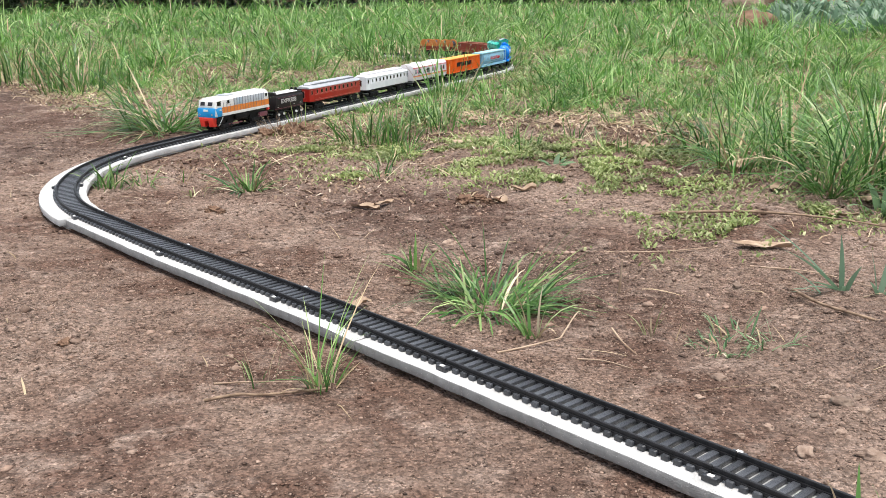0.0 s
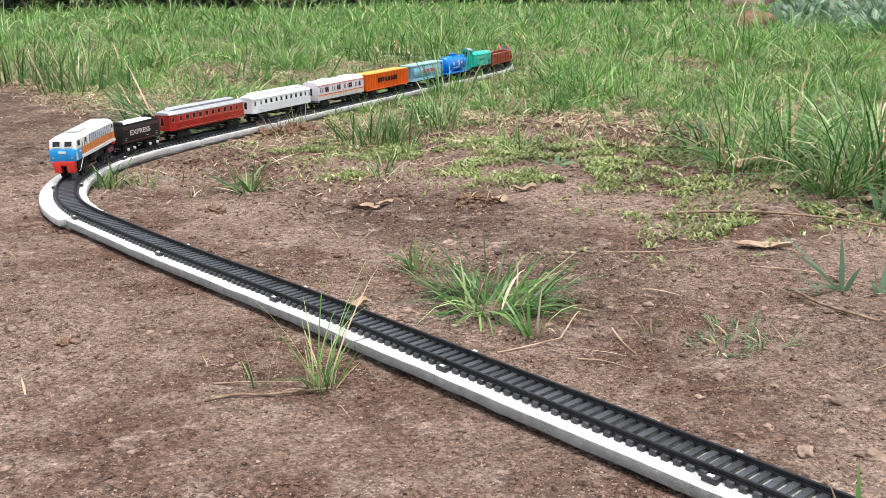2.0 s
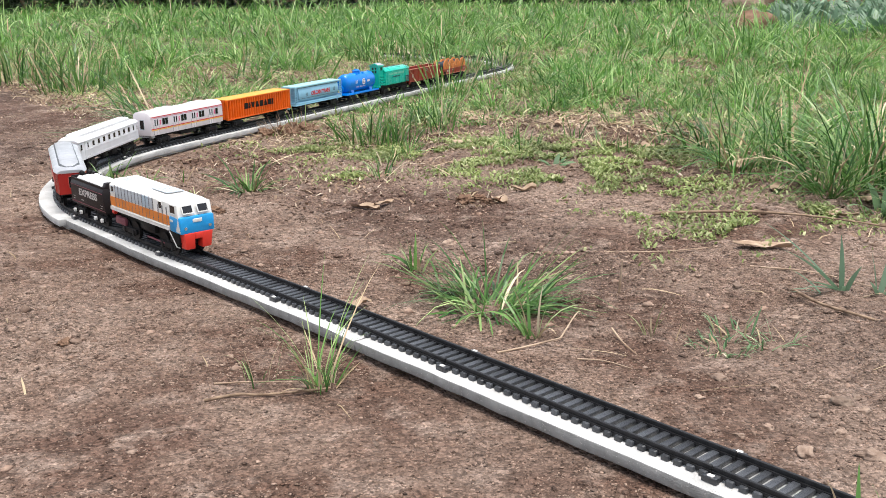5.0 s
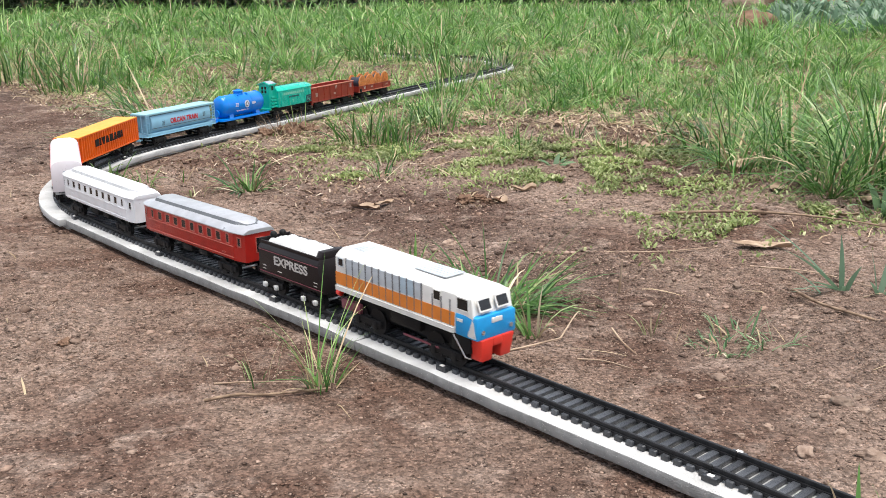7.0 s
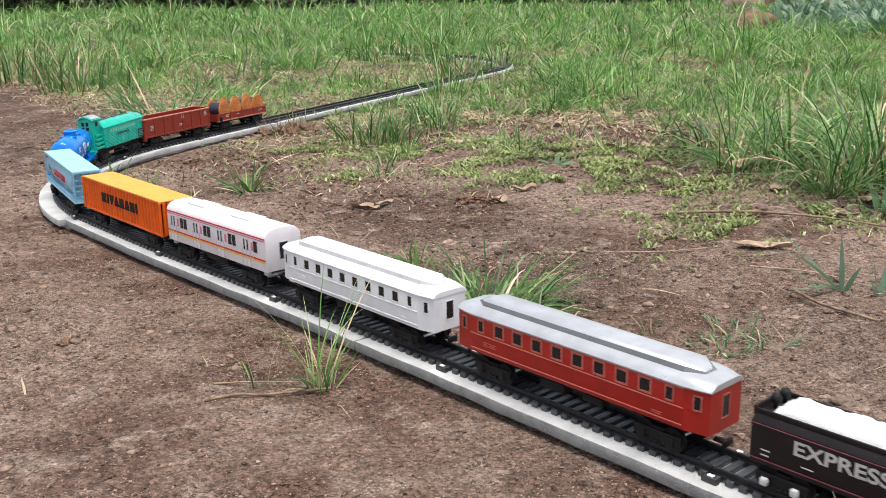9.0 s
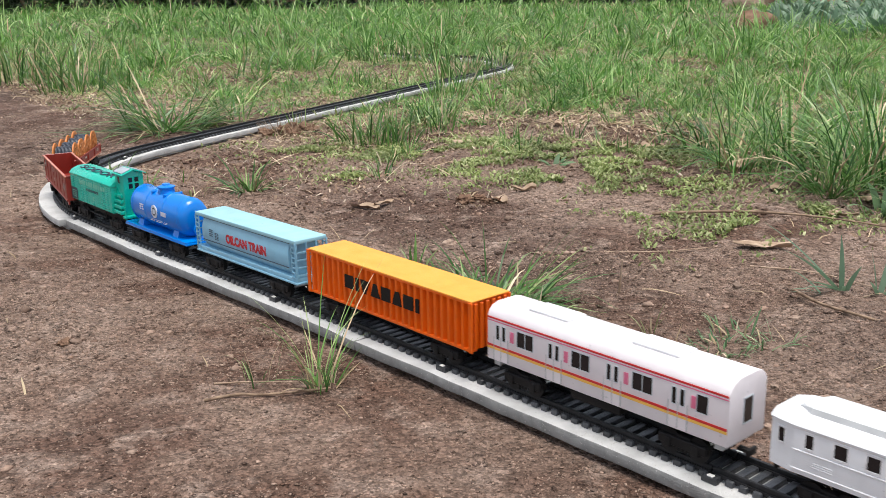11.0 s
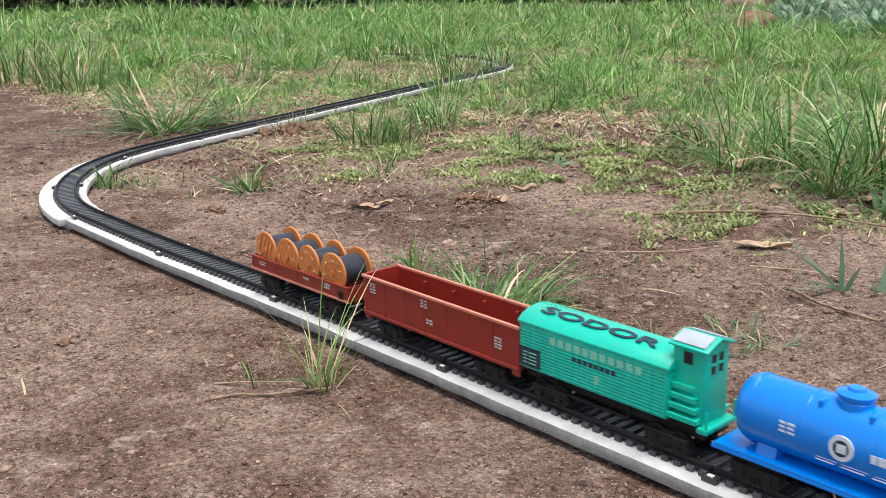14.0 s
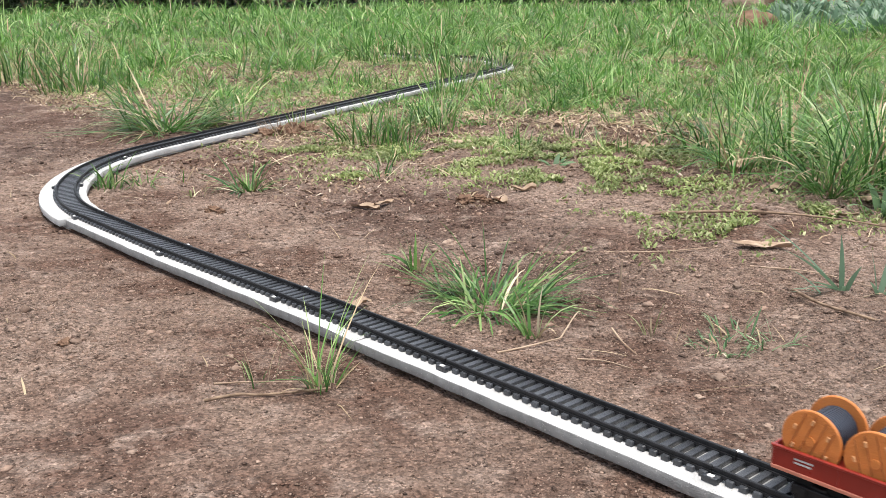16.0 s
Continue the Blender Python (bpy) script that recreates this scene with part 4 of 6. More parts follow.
    fallen_leaf(-0.052, 0.874, 0.022, 0.006, 40)
    fallen_leaf(0.200, 1.110, 0.035, 0.016, 15)
    fallen_leaf(0.300, 0.880, 0.028, 0.012, 60)
    fallen_leaf(-0.052, 0.585, 0.016, 0.006, 20)
    fallen_leaf(0.075, 0.905, 0.024, 0.010, 10)
    fallen_leaf(0.050, 0.868, 0.022, 0.012, 130)
    fallen_leaf(0.320, 0.790, 0.030, 0.008, 160)
    for i in range(16):
        x = RS.uniform(0.0, 0.46)
        fallen_leaf(x, float(edge_right(np.array([x]))[0]) + RS.uniform(-0.24, 0.10), RS.uniform(0.016, 0.036), RS.uniform(0.006, 0.014), RS.uniform(0, 360), RS.uniform(0.1, 0.5))
    fallen_leaf(-0.300, 2.350, 0.060, 0.035, 60, 0.6, "brown curled dry leaf caught in the grass")
    fallen_leaf(-0.290, 1.900, 0.040, 0.025, 10, 0.4, "pale pinkish dry leaf in the grass")
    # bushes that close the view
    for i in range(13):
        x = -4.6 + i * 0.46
        shrub(x, 6.2 + 0.3 * math.sin(i * 2.3), 0.75, 0.62 + 0.12 * math.sin(i * 1.7), 1500, "dark leafy bush behind the grass, shade put into its leaf colour")
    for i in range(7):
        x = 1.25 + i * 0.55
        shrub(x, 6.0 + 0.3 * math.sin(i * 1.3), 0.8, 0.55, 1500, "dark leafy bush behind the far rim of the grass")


nature()

# ---------------------------------------------------------------- paints of the train
def paint(name, c, rough=0.4, dirt=0.8, bump=0.00008, metal=0.0, spec=0.5):
    d = tuple(v * dirt for v in c)
    return material(name, c, d, rough, 90, bump, 1800, metal, spec, 6.0, speck=(700, 0.7, tuple(0.55 * v + 0.05 for v in c)))


P_WHITE = paint("cream_white_paint", (0.71, 0.70, 0.67), 0.45, 0.84)
P_PANEL = paint("pale_grey_blue_paint", (0.50, 0.54, 0.58), 0.5)
P_GROOVE = paint("dark_grey_groove", (0.17, 0.17, 0.18), 0.6)
P_VENT = paint("grey_blue_vent_paint", (0.42, 0.52, 0.60), 0.5)
P_ORANGE = paint("orange_stripe_paint", (0.72, 0.22, 0.03), 0.45)
P_BLUE = paint("bright_blue_nose_paint", (0.01, 0.30, 0.66), 0.35)
P_RED = paint("bright_red_plastic", (0.68, 0.035, 0.02), 0.4)
P_GLASS = paint("dark_window_film", (0.012, 0.012, 0.014), 0.2)
P_BLACK = paint("black_plastic", (0.007, 0.0066, 0.007), 0.55, 1.5, spec=0.2)
P_MAROON = paint("maroon_metal_paint", (0.20, 0.05, 0.07), 0.45)
P_STEEL = paint("bright_steel", (0.62, 0.62, 0.62), 0.3, 0.8, metal=0.9)
P_TENDER = paint("dark_brown_black_plastic", (0.009, 0.006, 0.0065), 0.5, 1.4, spec=0.3)
P_LOAD = paint("white_lumpy_plaster", (0.66, 0.66, 0.65), 0.7, 0.82, 0.0006)
P_SILVERTEXT = paint("silver_print", (0.52, 0.50, 0.48), 0.5)
P_COACHRED = paint("deep_red_plastic", (0.38, 0.016, 0.011), 0.32)
# highlights on raised beading and frames, put into the colour; also serves print
P_REDLINE = paint("pale_red_print_and_highlight", (0.50, 0.13, 0.10), 0.5)
P_ROOFSILVER = paint("silver_grey_roof_paint", (0.56, 0.565, 0.585), 0.32, 0.80, metal=0.45)
P_ROOFGREY = paint("dark_grey_roof_band", (0.13, 0.14, 0.15), 0.6)
P_ROOFPALE = paint("pale_grey_roof_band", (0.45, 0.46, 0.47), 0.6)
P_COACHWHITE = paint("grey_white_plastic", (0.79, 0.80, 0.82), 0.34, 0.90)
P_WHITELINE = paint("white_beading", (0.84, 0.84, 0.85), 0.4)
P_EMU = paint("pinkish_white_print", (0.72, 0.67, 0.69), 0.4, 0.92)
P_PINK = paint("pink_print", (0.72, 0.16, 0.28), 0.5)
P_STRIPER = paint("red_line_print", (0.58, 0.03, 0.03), 0.5)
P_STRIPEY = paint("yellow_line_print", (0.85, 0.50, 0.10), 0.5)
P_BOX = paint("orange_container_paint", (0.76, 0.115, 0.0), 0.42, 0.85)
# the container's orange with the light from above mixed into the colour
P_BOXTOP = paint("toplit_orange_container_roof", (0.82, 0.34, 0.04), 0.5, 0.92)
P_PRINT = paint("black_print", (0.012, 0.010, 0.009), 0.6, spec=0.2)
P_HOPPER = paint("pale_blue_plastic", (0.235, 0.47, 0.62), 0.34, 0.92)
P_HOPPERTOP = paint("pale_mint_blue_roof", (0.30, 0.54, 0.62), 0.5, 0.9)
P_HOPLINE = paint("dark_blue_grey_line", (0.06, 0.10, 0.14), 0.5)
P_REDTEXT = paint("red_print", (0.55, 0.012, 0.018), 0.5)
P_TANK = paint("glossy_blue_plastic", (0.0, 0.185, 0.66), 0.12, 0.95)
P_PRINTWHITE = paint("white_print", (0.60, 0.68, 0.78), 0.5)
P_GREEN = paint("sea_green_plastic", (0.002, 0.44, 0.325), 0.28, 0.9)
P_GREENPRINT = paint("faded_pale_green_print", (0.20, 0.56, 0.42), 0.5)
P_NAVY = paint("navy_print", (0.010, 0.03, 0.05), 0.5)
P_TOPPLATE = paint("grey_roof_plate", (0.36, 0.40, 0.44), 0.5)
P_OXIDE = paint("brick_red_plastic", (0.260, 0.026, 0.017), 0.32)
P_OXIDELINE = paint("worn_brick_red_rim", (0.55, 0.20, 0.13), 0.45)
P_SPOOL = paint("orange_tan_wood_plastic", (0.60, 0.20, 0.045), 0.5, 0.8, 0.0003)
P_CABLE = paint("blue_black_cable", (0.040, 0.048, 0.068), 0.4)
P_SPOOLJOINT = paint("dark_tan_joint", (0.36, 0.115, 0.03), 0.6)
P_PEG = paint("worn_pale_tan_peg", (0.70, 0.36, 0.16), 0.45)


def loft(bm, sections):
    """A solid through several (x, outline) sections of equally many (y, z) points."""
    rows = [[bm.verts.new((x, y, z)) for y, z in o] for x, o in sections]
    n = len(rows[0])
    for a, b in zip(rows, rows[1:]):
        for i in range(n):
            bm.faces.new((a[i], b[i], b[(i + 1) % n], a[(i + 1) % n]))
    bm.faces.new(rows[0])
    bm.faces.new(rows[-1][::-1])
    bmesh.ops.recalc_face_normals(bm, faces=bm.faces)
    return bm


def shaped(o, ky, kz=1.0, z0=0.0):
    return [(y * ky, z0 + (z - z0) * kz) for y, z in o]


def wheel_mesh(r):
    bm = fresh()
    m = Matrix.Rotation(radians(90), 4, "X")
    lathe(bm, [(r * 0.3, -0.0016), (r * 0.35, -0.0011), (r * 0.72, -0.0011), (r * 0.78, -0.0016), (r, -0.0014), (r, 0.0008), (r * 1.12, 0.0009), (r * 1.12, 0.0015), (r * 0.3, 0.0015)], m, 18)
    bmesh.ops.recalc_face_normals(bm, faces=bm.faces)
    return mesh_of("wheel", bm, P_BLACK, 40)


WHEEL, BIG_WHEEL = wheel_mesh(0.0046), wheel_mesh(0.0062)


def truck(car, x, span=0.011, wheel=WHEEL, r=0.0046, boxes=None):
    """A two-axle bogie: side frames with springs, four wheels and the axles."""
    bm = fresh()
    for sd in (-1, 1):
        y = sd * 0.0108
        prism(bm, [(y - 0.0008, 0.0036), (y + 0.0008, 0.0036), (y + 0.0008, 0.0074), (y - 0.0008, 0.0074)], -span / 2 - 0.0045, span / 2 + 0.0045, 0.0003, 1)
        for k in (-1, 1):
            box(bm, k * span / 2 - 0.0016, k * span / 2 + 0.0016, y - 0.0014, y + 0.0014, 0.0026, 0.0068, 0.0003)
        for k in (-0.0018, 0, 0.0018):
            rod(bm, (k, y, 0.0022), (k, y, 0.0062), 0.0008, 8)
    box(bm, -0.003, 0.003, -0.0105, 0.0105, 0.0052, 0.0085, 0.0004)
    rod(bm, (0, 0, 0.0075), (0, 0, 0.0125), 0.003, 12)
    t = part("bogie", bm, P_BLACK, car, "black plastic bogie frame", pose(x, 0, 0))
    for k in (-1, 1):
        ax = part("axle", rod(fresh(), (0, -0.0098, 0), (0, 0.0098, 0), 0.0009, 8), P_STEEL, t, "", pose(k * span / 2, 0, r))
        for sd in (-1, 1):
            part("wheel", wheel, None, t, "", pose(k * span / 2, sd * 0.0082, r, 0, 0, 0 if sd < 0 else 180))
            if boxes:
                part("axle_box", box(fresh(), -0.0014, 0.0014, -0.0012, 0.0012, -0.0014, 0.0014, 0.0004), boxes, t, "bright white axle box", pose(k * span / 2, sd * 0.0128, 0.0046))
    return t


def coupling(car, x, sg, mat=None):
    bm = fresh()
    box(bm, min(x, x + sg * 0.006), max(x, x + sg * 0.006), -0.0014, 0.0014, 0.0062, 0.0076, 0.0003)
    box(bm, min(x + sg * 0.005, x + sg * 0.0066), max(x + sg * 0.005, x + sg * 0.0066), -0.0032, 0.0032, 0.0055, 0.0085, 0.0004)
    return part("coupling", bm, mat or P_BLACK, car)


def window_pair(w, h, rim, frame_mat, lift=0.0003):
    """Shared meshes for a pane and the raised frame round it; they face -y."""
    pane = mesh_of("window", box(fresh(), -w / 2, w / 2, -0.0001, 0.0004, -h / 2, h / 2), P_GLASS)
    bm = fresh()
    for x0, x1, z0, z1 in ((-w / 2 - rim, -w / 2, -h / 2 - rim, h / 2 + rim), (w / 2, w / 2 + rim, -h / 2 - rim, h / 2 + rim), (-w / 2, w / 2, -h / 2 - rim, -h / 2), (-w / 2, w / 2, h / 2, h / 2 + rim)):
        box(bm, x0, x1, -lift, 0.0004, z0, z1, 0.0001, 1)
    return pane, mesh_of("frame", bm, frame_mat)


def put_window(car, pair, m):
    w = part("window", pair[0], None, car, "", m)
    part("frame", pair[1], None, w)
    return w


def side(x, z, half, sd, lean=0.0):
    """Pose of a flat piece on the right (sd -1) or left (sd 1) flank; its own x runs to the reader's right."""
    return pose(x, sd * half, z, 0, 0, 0 if sd < 0 else 180) @ pose(0, 0, 0, lean)


def letters(text, size, mat, bold=0.0):
    cu = bpy.data.curves.new("lettering", "FONT")
    cu.body, cu.size, cu.align_x, cu.align_y, cu.extrude, cu.offset = text, size, "CENTER", "CENTER", 0.00012, bold
    ob = new("lettering", cu)
    bpy.context.view_layer.update()
    me = bpy.data.meshes.new_from_object(ob)
    bpy.data.objects.remove(ob)
    me.materials.clear()
    me.materials.append(mat)
    return me


def plate(w, h, t=0.0002):
    """A thin printed or applied plate that faces -y."""
    return box(fresh(), -w / 2, w / 2, -t, 0.0002, -h / 2, h / 2)


def bars(widths, h, gap, rows, line, mat, car, m, name="printed_bar"):
    """Small plain bars, one object each, for print that cannot be read."""
    for k in range(rows):
        x = -(sum(widths) + gap * (len(widths) - 1)) / 2
        for w in widths:
            w2 = w * (1 - 0.12 * (k % 2))
            part(name, box(fresh(), 0, w2, -0.0002, 0.0001, -h / 2, h / 2), mat, car, "", m @ pose(x, 0, -k * line), None)
            x += w + gap


def wagon(name, label, category="toy wagon"):
    return tagged(new(name), label, category, "vehicles of the toy train")


# ---------------------------------------------------------------- the vehicles; x forward, z above the rail
def locomotive():
    car = wagon("toy_locomotive", "white, orange and blue toy diesel locomotive with red snowplough", "toy locomotive")
    W = 0.0137
    bm = prism(fresh(), [(-W, 0.0180), (W, 0.0180), (W, 0.0368), (W - 0.0018, 0.0392), (W - 0.0045, 0.0410), (-W + 0.0045, 0.0410), (-W + 0.0018, 0.0392), (-W, 0.0368)], -0.0605, 0.0605, 0.0004)
    for v in bm.verts:
        if v.co.x > 0.055:
            k = max(0.0, (v.co.z - 0.029) / 0.012)
            v.co.x -= 0.0055 * k
            v.co.y *= 1 - 0.06 * k
            if v.co.z > 0.0385:
                v.co.z -= 0.0014
        if v.co.x < -0.055 and v.co.z > 0.036:
            v.co.x += 0.0016 * (v.co.z - 0.036) / 0.005
    part("body", bm, P_WHITE, car, "white plastic locomotive shell, slightly grubby")
    bm = prism(fresh(), [(-W - 0.0006, 0.0176), (W + 0.0006, 0.0176), (W + 0.0006, 0.0285), (-W - 0.0006, 0.0285)], 0.0455, 0.0615, 0.0012)
    for v in bm.verts:
        if v.co.x > 0.058:
            v.co.y *= 0.93
        if v.co.x > 0.050 and v.co.z < 0.02:
            v.co.z -= 0.0008
    part("nose_panel", bm, P_BLUE, car, "bright blue painted nose with worn white marks")
    part("nose_mark", box(fresh(), 0.0613, 0.0619, -0.0036, 0.0036, 0.0243, 0.0268, 0.0002), P_WHITE, car, "small plain white mark")
    bm = fresh()
    for y0, y1, z0 in ((-0.0110, -0.0030, 0.0058), (0.0030, 0.0110, 0.0058), (-0.0032, 0.0032, 0.0128)):
        box(bm, 0.0545, 0.0625, y0, y1, z0, 0.0172, 0.0006)
    for v in bm.verts:
        if v.co.z < 0.009:
            v.co.x -= 0.0016
            v.co.y *= 0.9
    part("snowplough", bm, P_RED, car, "bright red snowplough with a notch for the coupling")
    for sd in (-1, 1):
        part("side_stripe", plate(0.1052, 0.0068, 0.00025), P_ORANGE, car, "orange stripe", side(-0.0078, 0.0247, W, sd))
        part("skirt", plate(0.1052, 0.0026, 0.0009), P_WHITE, car, "", side(-0.0078, 0.0192, W, sd))
        for i in range(11):
            x = -0.0465 + i * 0.0062
            dark = i in (8, 9)
            part("side_panel", plate(0.0048, 0.0080, 0.0003), P_VENT if dark else P_PANEL, car, "", side(x, 0.0330, W, sd))
        for i in range(12):
            part("groove", plate(0.0006, 0.0160, 0.00033), P_GROOVE, car, "", side(-0.0496 + i * 0.0062, 0.0293, W, sd))
        for x in (0.0275, 0.0345, 0.0415):
            part("groove", plate(0.0005, 0.0130, 0.0004), P_GROOVE, car, "", side(x, 0.0275, W, sd))
        small = window_pair(0.0045, 0.0038, 0.0006, P_PANEL)
        put_window(car, small, side(-0.0550, 0.0340, W, sd))
        put_window(car, window_pair(0.0052, 0.0044, 0.0006, P_WHITE), side(0.0312, 0.0338, W, sd))
        put_window(car, window_pair(0.0080, 0.0052, 0.0008, P_WHITE), side(0.0510, 0.0333, W - 0.0002, sd))
        put_window(car, window_pair(0.0072, 0.0050, 0.0008, P_WHITE), pose(0.0590, sd * 0.0059, 0.0333, 0, 0, 90) @ pose(0, 0, 0, -24))
        part("white_flash", plate(0.0042, 0.0014, 0.0002), P_WHITE, car, "small worn white mark", side(0.0495, 0.0255, W + 0.0006, sd))
        part("headlight", rod(fresh(), (0.061, sd * 0.0095, 0.0208), (0.0622, sd * 0.0095, 0.0208), 0.0011, 12), P_STEEL, car, "small round headlight")
        part("cylinder", box(fresh(), -0.0585, -0.0400, sd * 0.0105 - 0.0018, sd * 0.0105 + 0.0018, 0.0072, 0.0128, 0.0008), P_MAROON, car, "maroon painted cylinder block")
        part("buffer", rod(fresh(), (-0.0600, sd * 0.0108, 0.0150), (-0.0635, sd * 0.0108, 0.0150), 0.0016, 12), P_RED, car, "red buffer")
        part("drive_rod", box(fresh(), 0.0000, 0.0300, sd * 0.0118 - 0.0004, sd * 0.0118 + 0.0004, 0.0056, 0.0068, 0.0002), P_MAROON, car)
        bm = fresh()
        rod(bm, (0.0440, sd * 0.0138, 0.0170), (0.0520, sd * 0.0128, 0.0070), 0.0004, 6)
        rod(bm, (0.0520, sd * 0.0128, 0.0070), (0.0560, sd * 0.0125, 0.0070), 0.0004, 6)
        part("hand_rail", bm, P_STEEL, car)
    for x0, x1 in ((0.0040, 0.0300), (-0.0520, -0.0420)):
        bm = box(fresh(), x0, x1, -0.0068, 0.0068, 0.0406, 0.04115, 0.0002)
        for i in range(5):
            box(bm, x0 + 0.001, x1 - 0.001, -0.0060 + i * 0.0026, -0.0042 + i * 0.0026, 0.0410, 0.0413)
        part("roof_vent", bm, P_PANEL, car, "pale grey slatted roof vent", None)
    bm = box(fresh(), -0.0570, 0.0540, -0.0085, 0.0085, 0.0080, 0.0182, 0.0006)
    box(bm, -0.0120, 0.0140, -0.0118, 0.0118, 0.0100, 0.0165, 0.0012)
    box(bm, 0.0400, 0.0545, -0.0120, 0.0120, 0.0085, 0.0178, 0.0008)
    part("underframe", bm, P_BLACK, car, "black plastic underframe with tank")
    coupling(car, -0.0570, -1)
    a = truck(car, 0.034, 0.0150, BIG_WHEEL, 0.0062)
    b = truck(car, -0.034, 0.0150, BIG_WHEEL, 0.0062)
    return car, [a, b]


def tender():
    car = wagon("toy_tender", "black-brown plastic toy tender with white load and silver lettering", "toy tender")
    bm = prism(fresh(), [(-0.0132, 0.0115), (0.0132, 0.0115), (0.0132, 0.0290), (0.0112, 0.0325), (-0.0112, 0.0325), (-0.0132, 0.0290)], -0.0370, 0.0365, 0.0004)
    for v in bm.verts:
        if v.co.x > 0.030 and v.co.z > 0.0285:
            v.co.x -= 0.0045
    part("body", bm, P_TENDER, car)
    bm = fresh()
    for sd in (-1, 1):
        box(bm, -0.0365, 0.0310, sd * 0.0111 - 0.0005, sd * 0.0111 + 0.0005, 0.0320, 0.0342, 0.0002)
    box(bm, -0.0372, -0.0360, -0.0118, 0.0118, 0.0310, 0.0352, 0.0003)
    part("bunker_rim", bm, P_TENDER, car)
    part("front_bunker", prism(fresh(), [(-0.0112, 0.0320), (0.0112, 0.0320), (0.0085, 0.0372), (-0.0085, 0.0372)], 0.0265, 0.0318, 0.0005), P_TENDER, car)
    bm = fresh()
    bmesh.ops.create_grid(bm, x_segments=26, y_segments=12, size=0.5)
    for v in bm.verts:
        e = max(abs(v.co.x), abs(v.co.y)) * 2
        v.co = Vector((-0.0030 + v.co.x * 0.056, v.co.y * 0.0200, 0.0352 + 0.0012 * noise.noise(v.co * 18) + (-0.0035 if e > 0.99 else 0)))
    part("load", bm, P_LOAD, car, "white lumpy load")
    for sd in (-1, 1):
        bm = fresh()
        lathe(bm, [(0.0008, 0.0), (0.0010, 0.003), (0.0021, 0.0036), (0.0024, 0.0052), (0.0016, 0.0066), (0.0004, 0.0070)], pose(-0.0325, sd * 0.0035, 0.0320), 14)
        part("filler_knob", bm, P_BLACK, car)
        part("lettering", letters("EXPRESS", 0.0086, P_SILVERTEXT, 0.0002), None, car, "silver capital lettering", side(0.001, 0.0232, 0.01325, sd) @ pose(0, 0, 0, 90) @ Matrix.Diagonal((1.22, 0.95, 1, 1)))
        part("beading", plate(0.0725, 0.0004, 0.0003), P_MAROON, car, "", side(0, 0.0136, 0.0132, sd))
        part("beading", plate(0.0680, 0.0003, 0.0003), P_MAROON, car, "", side(-0.002, 0.0284, 0.0132, sd))
        bars([0.004], 0.0005, 0.001, 2, 0.0022, P_SILVERTEXT, car, side(-0.030, 0.0180, 0.01325, sd))
        bars([0.005], 0.0004, 0.001, 1, 0.002, P_SILVERTEXT, car, side(-0.012, 0.0166, 0.01325, sd))
        bars([0.004], 0.0004, 0.001, 2, 0.0022, P_SILVERTEXT, car, side(0.029, 0.0178, 0.01325, sd))
    part("underframe", box(fresh(), -0.0360, 0.0360, -0.0080, 0.0080, 0.0085, 0.0118, 0.0005), P_BLACK, car)
    coupling(car, 0.0350, 1)
    coupling(car, -0.0355, -1)
    return car, [truck(car, 0.0225, 0.0120, boxes=P_LOAD), truck(car, -0.0225, 0.0120, boxes=P_LOAD)]


